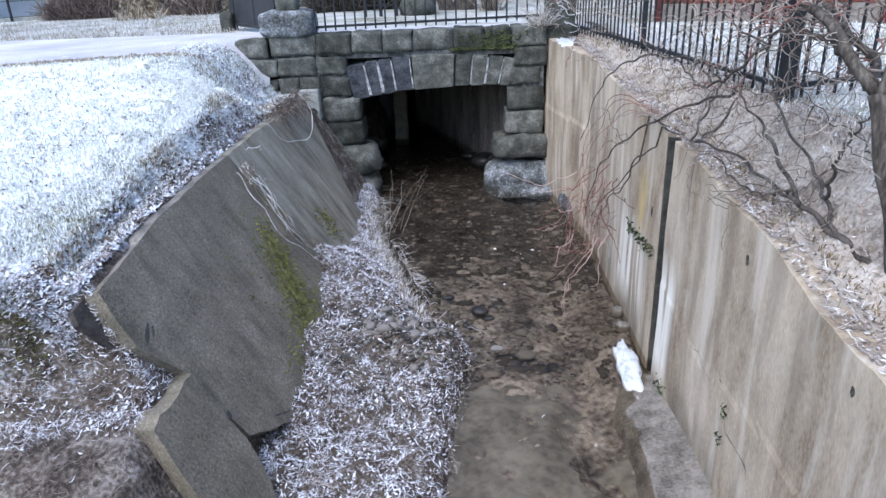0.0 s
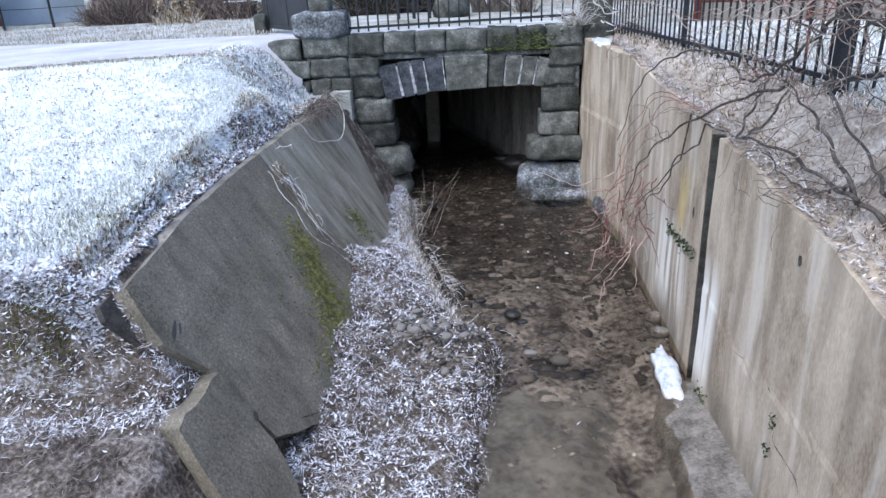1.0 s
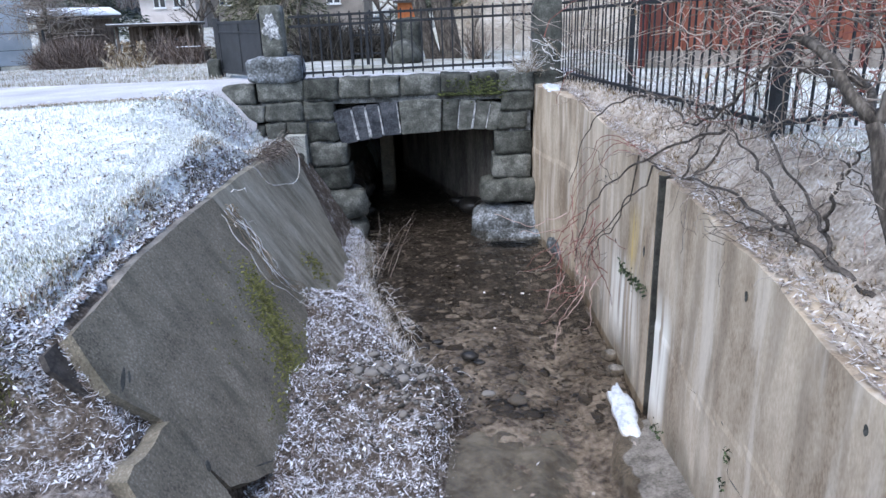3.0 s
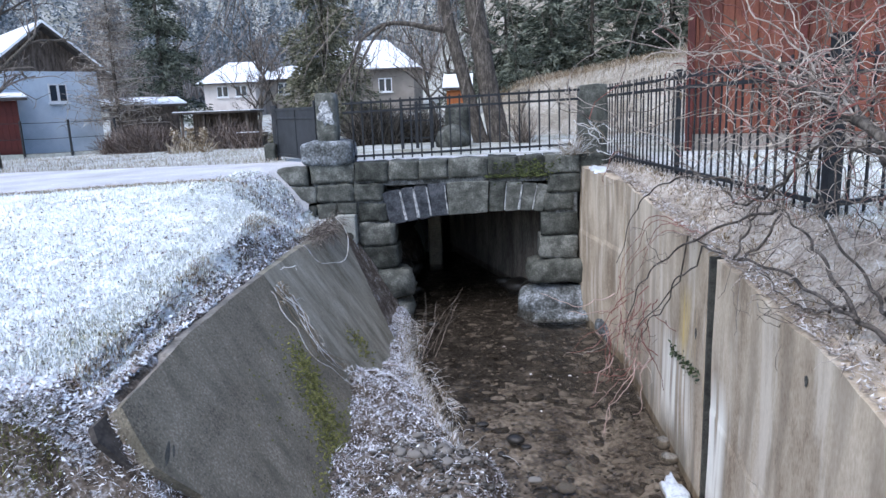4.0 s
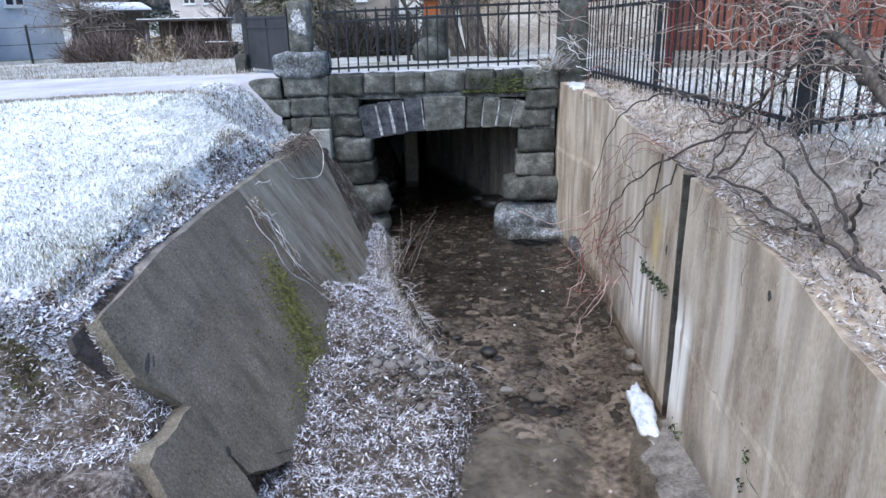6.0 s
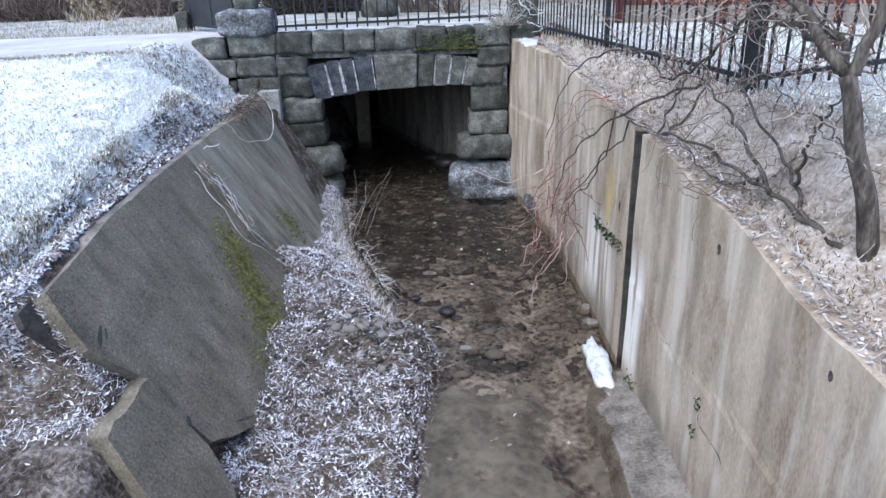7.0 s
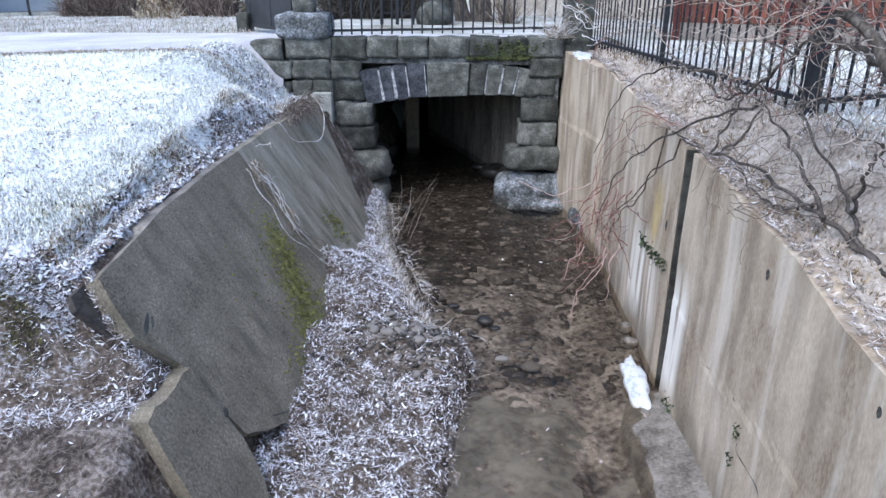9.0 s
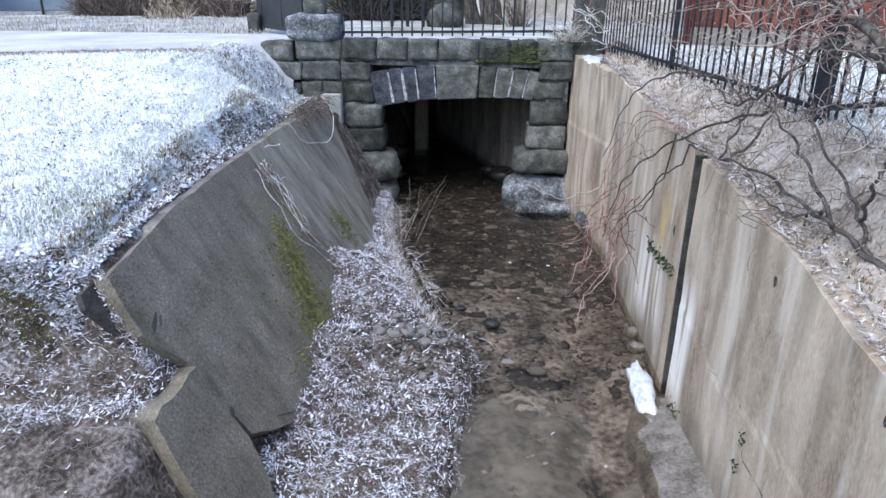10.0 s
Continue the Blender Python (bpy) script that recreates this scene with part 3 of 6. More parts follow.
def wing():
    base = thing("wing_wall", (-1.6, 7, .2), "grey weathered concrete wing wall, battered and broken at its end", "retaining wall", kind="structure")
    # outline on the batter: (y, z) from the foot
    line = [(7.42, -.1), (7.5, 1.1), (7.44, 1.93), (6.9, 1.94), (5.4, 1.92), (4.17, 1.83), (4.1, 1.64), (4.06, 1.46), (4.12, 1.34), (4.24, 1.14), (4.24, 0.78), (4.28, 0.53), (4.93, 0.18), (5.0, .2), (5.1, -.1)]
    line = ragged(line, .009, 3)
    bm = bmesh.new()
    d = .11
    vs = [bm.verts.new((wing_x(z), y, z)) for y, z in line]
    bk = [bm.verts.new((wing_x(z) - d, y + (.02 if y < 5 else 0), z - (.07 if y < 5 else .01))) for y, z in line]
    bm.faces.new(vs)
    bm.faces.new(bk[::-1])
    for i in range(len(vs)):
        j = (i + 1) % len(vs)
        bm.faces.new((vs[i], bk[i], bk[j], vs[j]))
    bmesh.ops.recalc_face_normals(bm, faces=bm.faces)
    bm.normal_update()
    for fc in bm.faces:
        fc.material_index = 1 if fc.normal.z > .8 and fc.calc_center_median().y > 4.3 else 0
    part("slab", bm, M_WING, base).data.materials.append(M_FOOTING)
    bm = bmesh.new()
    line2 = [(9.85, -.1), (10.05, .3), (11.35, 1.80), (10.2, 1.86), (8.8, 1.92), (7.46, 1.93), (7.52, 1.1), (7.44, -.1)]
    line2 = ragged(line2, .01, 4)
    vs = [bm.verts.new((wing_x(z) - .012, y, z)) for y, z in line2]
    bk = [bm.verts.new((wing_x(z) - .13, y, z + .004)) for y, z in line2]
    bm.faces.new(vs)
    bm.faces.new(bk[::-1])
    for i in range(len(vs)):
        j = (i + 1) % len(vs)
        bm.faces.new((vs[i], bk[i], bk[j], vs[j]))
    bmesh.ops.recalc_face_normals(bm, faces=bm.faces)
    part("slab", bm, M_WINGPALE, base, "paler streaked concrete slab")
    line = ragged([(4.22, 1.13), (4.18, 0.85), (4.16, 0.6), (4.02, 0.33), (3.88, 0.2), (3.38, 0.6), (3.47, 0.97), (3.54, 1.14), (3.68, 1.16)], .012, 5)
    bm = bmesh.new()
    vs = [bm.verts.new((wing_x(z) + .06, y, z)) for y, z in line]
    bk = [bm.verts.new((wing_x(z) - .12, y + .08, z - .05)) for y, z in line]
    bm.faces.new(vs)
    bm.faces.new(bk[::-1])
    for i in range(len(vs)):
        j = (i + 1) % len(vs)
        bm.faces.new((vs[i], bk[i], bk[j], vs[j]))
    bmesh.ops.recalc_face_normals(bm, faces=bm.faces)
    part("broken_block", bm, M_WING, base, "broken-off concrete block")
    # spalled chips and a snapped corner on the slab's face
    for k, (y, z, ly, lz, tilt) in enumerate(((4.24, 1.46, .1, .016, .42), (4.3, 1.44, .05, .01, .5), (4.8, .36, .17, .006, -.45), (4.19, .78, .045, .03, .5))):
        bm = pebble(np.random.default_rng(40 + k), 1, 1)
        for v in bm.verts:
            a, b = v.co.y * ly, v.co.z * lz
            q, r = a * math.cos(tilt) - b * math.sin(tilt), a * math.sin(tilt) + b * math.cos(tilt)
            v.co = Vector((wing_x(z + r) + v.co.x * .006 + (.06 if k == 3 else 0), y + q, z + r))
        part("chip", bm, M_MORTAR, base, "dark spalled chip")
    bm = bmesh.new()
    line = ragged([(4.5, 1.3), (4.5, 1.8), (4.04, 1.78), (3.99, 1.7), (4.08, 1.45), (4.15, 1.35)], .008, 6)
    vs = [bm.verts.new((wing_x(z) - .15, y - .02, z - .02)) for y, z in line]
    bk = [bm.verts.new((wing_x(z) - .19, y - .02, z - .04)) for y, z in line]
    bm.faces.new(vs)
    bm.faces.new(bk[::-1])
    for i in range(len(vs)):
        j = (i + 1) % len(vs)
        bm.faces.new((vs[i], bk[i], bk[j], vs[j]))
    bmesh.ops.recalc_face_normals(bm, faces=bm.faces)
    part("shutter_board", bm, M_ROOF, base, "old dark shutter board behind the slab")


wing()


# ---- the bridge ----
def stone(lo, hi, name, parent, mat=M_STONE, round_=.25, rough=.02, seed=0, label=""):
    """A rough-hewn block between two corners."""
    lo, hi = Vector(lo), Vector(hi)
    size, mid = hi - lo, (lo + hi) / 2
    bm = bmesh.new()
    bmesh.ops.create_cube(bm, size=2)
    bmesh.ops.subdivide_edges(bm, edges=bm.edges[:], cuts=5, use_grid_fill=True)
    edge = min(size) * round_
    for v in bm.verts:
        p = Vector([v.co[i] * size[i] / 2 for i in range(3)])
        inner = Vector([max(-size[i] / 2 + edge, min(size[i] / 2 - edge, p[i])) for i in range(3)])
        off = p - inner
        if off.length > 1e-6:
            p = inner + off.normalized() * edge
        q = p + mid
        p += Vector((noise.noise(q * 4 + Vector((seed, 0, 0))), noise.noise(q * 4 + Vector((0, seed + 9, 0))), noise.noise(q * 4 + Vector((5, 5, seed))))) * rough * 1.5
        p += Vector((noise.noise(q * 11), noise.noise(q * 11 + Vector((7, 0, 0))), noise.noise(q * 11 + Vector((0, 0, 7))))) * rough * .6
        v.co = p + mid
    return part(name, bm, mat, parent, label, smooth=True)


def bridge():
    b = thing("stone_bridge", (0, 12.5, 0), "small stone bridge of rough grey blocks with a low arch", "bridge", kind="structure")
    # the masonry core behind the facing, coloured dark for the shade in the tunnel
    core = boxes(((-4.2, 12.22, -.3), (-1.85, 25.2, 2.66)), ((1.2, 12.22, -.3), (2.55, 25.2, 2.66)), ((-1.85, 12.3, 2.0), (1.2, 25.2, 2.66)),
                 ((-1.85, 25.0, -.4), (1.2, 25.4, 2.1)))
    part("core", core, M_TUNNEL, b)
    # concrete lining that bends to the left inside, and the beam under the arch
    ang = math.atan2(17.6 - 12.62, -.95 - 1.1)
    m = Matrix.Translation((1.1, 12.62, 0)) @ Matrix.Rotation(ang, 4, 'Z')
    part("lining", boxes(((0, -.3, -.3), (5.4, 0, 1.99)), m=m), M_LINING, b, "damp grey-brown concrete lining")
    part("lintel_beam", boxes(((-1.84, 12.56, 1.86), (1.19, 12.72, 1.95)), bevel=.01), M_WING, b, "pale concrete beam under the arch")
    for i, (x, y, z, r) in enumerate(((.78, 12.9, .25, .2), (.6, 13.4, .18, .22), (.35, 13.9, .12, .18), (-1.7, 13.1, .3, .2), (-1.72, 13.7, .55, .22), (-1.65, 14.3, .35, .24), (-1.45, 13.4, .1, .13))):
        bm = pebble(np.random.default_rng(300 + i), r, .8)
        bmesh.ops.translate(bm, verts=bm.verts, vec=(x, y, z))
        part("rubble_stone", bm, M_WETSTONE, b, smooth=True)
    part("deck", boxes(((-3.3, 12.25, 2.66), (2.4, 13.3, 2.775))), M_ROAD, b, "frosted deck")
    part("yard_cover", boxes(((-3.2, 13.3, 2.66), (2.35, 25.3, 2.772))), M_YARD, b, "frosted rough grass over the culvert")
    part("tunnel_post", boxes(((-1.33, 15.4, -.2), (-1.03, 15.7, 2.0)), bevel=.03), M_WING, b, "pale post inside the tunnel")
    part("mortar_bed", boxes(((-2.9, 11.97, .95), (-1.8, 12.3, 2.45)), ((1.08, 11.97, 1.05), (1.56, 12.3, 2.5)), ((-3.0, 11.97, 2.4), (1.62, 12.3, 2.72))), M_JOINT, b, "grey mortar between the blocks")
    k = 0
    # parapet course
    xs = [-3.05, -2.26, -1.67, -1.15, -.65, .045, .555, 1.01, 1.6, 2.1]
    for i, (a, c) in enumerate(zip(xs, xs[1:])):
        k += 1
        z = 2.8 + .05 * (a + 3) / 4.6
        lo = 2.47 + .06 * (a + 3) / 4.6
        stone((a + .008, 11.9 + .02 * (k % 2), lo), (c - .008, 12.4, z), "block", b, round_=.05, rough=.02, seed=k)
    rows = [((-2.93, 2.14), (-2.3, 2.455)), ((-2.28, 2.14), (-1.78, 2.45)), ((-2.23, 1.765), (-1.73, 2.1)), ((-2.23, 1.35), (-1.61, 1.755)), ((-2.24, .91), (-1.58, 1.34)),
            ((1.05, 2.2), (1.6, 2.52)), ((1.0, 1.88), (1.5, 2.19)), ((.94, 1.45), (1.58, 1.865)), ((.91, 1.04), (1.58, 1.44)),
            ((-2.95, 1.82), (-2.62, 2.12)), ((-2.6, 1.92), (-2.25, 2.12)), ((-3.4, 2.12), (-2.96, 2.42)), ((-3.9, 2.3), (-3.42, 2.6)), ((-3.6, 2.44), (-3.08, 2.76)),
            ((-3.4, 1.8), (-2.97, 2.1))]
    for (x0, z0), (x1, z1) in rows:
        k += 1
        stone((x0, 11.9 + .05 * ((k * 7) % 5) / 5, z0 + .004), (x1, 12.5, z1 - .004), "block", b, round_=.06, rough=.026, seed=k)
    stone((-2.2, 11.75, .4), (-1.33, 12.5, .91), "block", b, round_=.35, rough=.055, seed=51)
    stone((-1.95, 11.8, -.2), (-1.36, 12.5, .40), "block", b, round_=.35, rough=.055, seed=52)
    stone((.7, 11.78, .6), (1.72, 12.5, 1.03), "block", b, M_STONE, round_=.32, rough=.04, seed=53)
    stone((.56, 11.7, -.3), (1.9, 12.5, .55), "block", b, M_FROSTBLOCK, round_=.38, rough=.07, seed=54)
    # arch ring of wedge stones
    x0, x1 = -1.74, 1.03
    cuts = [-1.74, -1.42, -1.2, -.98, -.66, .04, .32, .58, .82, 1.03]
    def under(x):
        return 1.89 - .2 * ((x - .2) / 1.95) ** 2 * (1 if x < .2 else .5)
    def over(x):
        return 2.43 - .17 * ((x + .2) / 1.55) ** 2
    for i, (a, c) in enumerate(zip(cuts, cuts[1:])):
        bm = bmesh.new()
        la, lc = .1 * (a + .3), .1 * (c + .3)
        proud = 11.9 if i == 4 else 11.94 + .012 * (i % 2)
        vs = []
        for y in (proud, 12.5):
            for x, lean, top in ((a + .008, la, 0), (c - .008, lc, 0), (c - .008, lc, 1), (a + .008, la, 1)):
                vs.append(bm.verts.new((x + (lean * .6 if top else -lean * .3), y, over(x) if top else under(x))))
        for q in ((0, 1, 2, 3), (7, 6, 5, 4), (0, 4, 5, 1), (1, 5, 6, 2), (2, 6, 7, 3), (3, 7, 4, 0)):
            bm.faces.new([vs[j] for j in q])
        bmesh.ops.recalc_face_normals(bm, faces=bm.faces)
        bmesh.ops.bevel(bm, geom=bm.edges[:], offset=.015, segments=1, affect='EDGES')
        bmesh.ops.subdivide_edges(bm, edges=[e for e in bm.edges if e.calc_length() > .15], cuts=2, use_grid_fill=True)
        for v in bm.verts:
            v.co += Vector((0, noise.noise(v.co * 6), noise.noise(v.co * 6 + Vector((3, 3, 3))))) * .018
        part("arch_stone", bm, M_SLATE if i < 4 else M_STONE, b)
    for x, w in ((-1.42, .045), (-1.2, .055), (-.98, .03), (-.68, .022), (.33, .02), (.58, .036), (.82, .018)):
        bm = bmesh.new()
        lean = .1 * (x + .3)
        box(bm, (-w / 2, 11.925, under(x) + .03), (w / 2, 12.1, over(x) - .04), .006)
        for v in bm.verts:
            f = (v.co.z - under(x)) / .5
            v.co.x = v.co.x * (1.15 - .5 * f) + x + lean * (.6 * f - .3 * (1 - f)) + .006 * math.sin(v.co.z * 31)
        part("lime_joint", bm, M_LIME, b, "white lime run out of the joint")
    # gate pillar on its base stone, and the pillar at the far end
    stone((-3.18, 11.85, 2.76), (-2.28, 12.55, 3.19), "pillar_base", b, M_FROSTBLOCK, .25, .02, 61)
    stone((-2.89, 11.98, 3.15), (-2.54, 12.38, 4.0), "pillar", b, M_STONE, .15, .012, 62)
    stone((1.62, 12.1, 2.5), (2.1, 12.6, 3.98), "pillar", b, M_STONE, .1, .012, 63)
    return b


M_JOINT = material("grey_weathered_mortar", [(.04, .042, .04), (.09, .093, .09), (.19, .195, .195)], 8, 50, .95, .5, .01)
M_LINING = material("damp_tunnel_concrete", [(0.09, 0.077, 0.063), (0.171, 0.149, 0.122), (0.27, 0.241, 0.202)], 2.2, 30, .85, .4, .01, stretch=(1.5, 1.5, .4))
bridge()

# ---- iron fences ----
def bar_mesh(name, w, h, tip=.03):
    """One square iron bar."""
    bm = boxes(((-w / 2, -w / 2, 0), (w / 2, w / 2, h - tip)))
    me = bpy.data.meshes.new(name)
    bm.to_mesh(me)
    bm.free()
    me.materials.append(M_IRON)
    return me


def fence_run(fence, a, b, spacing, z0, height, rails, w=.016, sink=.05):
    a, b = Vector(a), Vector(b)
    d = b - a
    n = max(2, int(d.length / spacing))
    ang = math.atan2(d.y, d.x)
    me = bar_mesh("bar", w, height)
    for i in range(1, n):
        p = a + d * (i / n)
        ob = link("bar", me, M_IRON, fence)
        ob.matrix_basis = Matrix.Translation((p.x, p.y, p.z + z0)) @ Matrix.Rotation(ang + .02 * math.sin(i * 7), 4, 'Z') @ Matrix.Rotation(.008 * math.sin(i * 3.3), 4, 'X')
    for r in rails:
        bm = boxes(((0, -.017, -.02), (Vector((d.x, d.y)).length, .017, .02)), bevel=.003)
        ob = part("rail", bm, M_IRON, fence)
        pitch = math.atan2(d.z, Vector((d.x, d.y)).length)
        ob.matrix_basis = Matrix.Translation((a.x, a.y, a.z + r)) @ Matrix.Rotation(ang, 4, 'Z') @ Matrix.Rotation(-pitch, 4, 'Y')


def fence_post(fence, x, y, z, h, w=.075):
    bm = boxes(((x - w / 2, y - w / 2, z), (x + w / 2, y + w / 2, z + h)), ((x - w * .62, y - w * .62, z + h), (x + w * .62, y + w * .62, z + h + .025)), bevel=.004)
    part("post", bm, M_IRON, fence)


f1 = tagged(new("bridge_fence"), "black iron railing with upright bars on the stone bridge", "fence")
fence_run(f1, (-2.45, 12.15, 2.83), (1.62, 12.15, 2.92), .163, .0, 1.06, (.07, .83, .98), w=.026)
f2 = tagged(new("garden_fence"), "black iron garden fence with square posts above the retaining wall", "fence")
P = [(2.09, 12.2, 2.7), (2.36, 8.77, 2.74), (2.65, 5.5, 2.75)]
for a, c in zip(P, P[1:]):
    fence_run(f2, a, c, .165, .0, 1.3, (.1, 1.08, 1.2), w=.018)
fence_run(f2, P[2], (6.5, 6.4, 2.95), .15, .0, 1.3, (.1, 1.08, 1.2), w=.018)
for (x, y, z), h, w in zip(P[1:], (1.42, 1.5), (.055, .108)):
    fence_post(f2, x, y, z - .15, h, w)


# ---- gate ----
def gate():
    g = thing("yard_gate", (-3.9, 13.6, 2.8), "open dark grey sheet metal gate beside the stone pillar", "gate")
    a, d = Vector((-4.22, 14.15, 2.79)), Vector((1.2, -1.6, 0))
    L = d.length
    m = Matrix.Translation(a) @ Matrix.Rotation(math.atan2(d.y, d.x), 4, 'Z')
    part("panel", boxes(((.03, -.01, .1), (L - .03, .01, .95)), m=m), M_GATE, g)
    for lo, hi in (((0, -.025, .04), (.05, .025, 1.02)), ((L - .05, -.025, .04), (L, .025, 1.1)), ((0, -.025, .04), (L, .025, .1)), ((0, -.025, .95), (L, .025, 1.0)),
                   ((0, -.025, .78), (L, .025, .82)), ((L * .5, -.025, .04), (L * .5 + .05, .025, .98))):
        part("frame_bar", boxes((lo, hi), bevel=.004, m=m), M_GATE, g)
    part("gate_post", boxes(((-4.32, 14.15, 2.6), (-4.22, 14.25, 3.85)), bevel=.008), M_GATE, g)
    stone((-4.5, 14.0, 2.65), (-4.24, 14.4, 3.1), "foot_stone", g, M_STONE, .2, .015, 71)


gate()


# ---- growing things ----
def walk_points(p, d, length, n, jitter, droop=0.0, seed=0, curl=0.0):
    """A wandering line from p along d; curl winds it like a corkscrew."""
    g = np.random.default_rng(seed)
    p, d = np.array(p, float), np.array(d, float)
    d /= np.linalg.norm(d)
    pts = [p.copy()]
    ph = g.random() * 6.3
    side = np.cross(d, (0, 0, 1.0)) + 1e-6
    side /= np.linalg.norm(side)
    up = np.cross(side, d)
    for i in range(n):
        d = d + g.standard_normal(3) * jitter + np.array([0, 0, -droop])
        d /= np.linalg.norm(d)
        a = ph + i * 1.5
        p = p + d * length / n + curl * (math.cos(a) * side + math.sin(a) * up)
        pts.append(p.copy())
    return np.array(pts)


def through_points(guide, n, curl, seed):
    """A twisting line through guide points."""
    g = np.random.default_rng(seed)
    q = np.array(guide, float)
    s = np.linspace(0, len(q) - 1, n)
    pts = np.stack([np.interp(s, np.arange(len(q)), q[:, i]) for i in range(3)], 1)
    for _ in range(2):
        pts[1:-1] = (pts[:-2] + 2 * pts[1:-1] + pts[2:]) / 4
    a = np.cumsum(.7 + .5 * g.random(n)) + g.random() * 6
    pts[1:] += curl * np.stack([np.cos(a), .7 * np.sin(a * .8), np.sin(a)], 1)[1:]
    return pts


def taper(n, a, b):
    return np.linspace(a, b, n)


STEMS = [
    (0.015, [(2.31, 3.45, 2.2), (2.28, 3.76, 2.27), (2.17, 4.07, 2.38), (2.11, 4.38, 2.65), (2.12, 4.69, 2.77), (2.04, 5.0, 2.94)]),
    (0.009, [(2.26, 3.75, 2.27), (2.29, 4.0, 2.43), (2.33, 4.25, 2.54), (2.17, 4.5, 2.84), (2.21, 4.75, 3.03), (2.19, 5.0, 3.27)]),
    (0.008, [(2.26, 3.95, 2.45), (2.2, 3.78, 2.75), (2.15, 3.62, 2.9), (2.13, 3.45, 3.06)]),
    (0.009, [(2.14, 4.0, 2.4), (2.16, 4.51, 2.38), (2.18, 5.03, 2.41), (2.04, 5.54, 2.43), (2.01, 6.06, 2.22), (1.9, 6.57, 2.04), (1.72, 7.09, 1.55), (1.59, 7.6, 1.06)]),
    (0.008, [(2.03, 5.7, 2.35), (2.33, 5.8, 2.51), (2.48, 5.9, 2.63), (2.45, 6.0, 2.78), (2.54, 6.1, 2.98), (2.47, 6.2, 3.17)]),
    (0.008, [(2.21, 5.4, 2.83), (2.07, 5.92, 2.66), (1.8, 6.44, 2.35), (1.66, 6.96, 2.01), (1.61, 7.48, 1.63), (1.58, 8.0, 0.85)]),
    (0.007, [(2.02, 5.7, 2.4), (2.2, 5.88, 2.64), (2.35, 6.05, 2.8), (2.25, 6.22, 2.98), (2.22, 6.4, 3.4)]),
    (0.008, [(2.38, 6.4, 2.76), (2.37, 6.88, 2.91), (2.01, 7.36, 2.89), (1.83, 7.84, 2.7), (1.75, 8.32, 2.38), (1.66, 8.8, 1.65)]),
    (0.006, [(2.01, 5.8, 2.33), (1.93, 6.16, 2.25), (1.78, 6.52, 2.03), (1.78, 6.88, 1.61), (1.7, 7.24, 1.38), (1.66, 7.6, 0.92)]),
    (0.006, [(2.13, 4.1, 2.46), (2.12, 4.4, 2.32), (2.06, 4.7, 2.27), (1.95, 5.0, 2.47)]),
    (0.008, [(2.14, 4.8, 3.25), (2.08, 5.25, 2.96), (2.03, 5.7, 2.82), (2.03, 6.15, 2.95), (1.79, 6.6, 3.11)]),
    (0.016, [(2.15, 3.55, 3.18), (2.2, 3.88, 3.29), (2.24, 4.21, 3.36), (2.12, 4.54, 3.39), (2.17, 4.87, 3.24), (1.93, 5.2, 3.46)]),
]


M_LIMB = material("grey_willow_bark", [(.035, .03, .026), (.07, .06, .052), (.14, .122, .108)], 10, 60, .9, .3, .004)


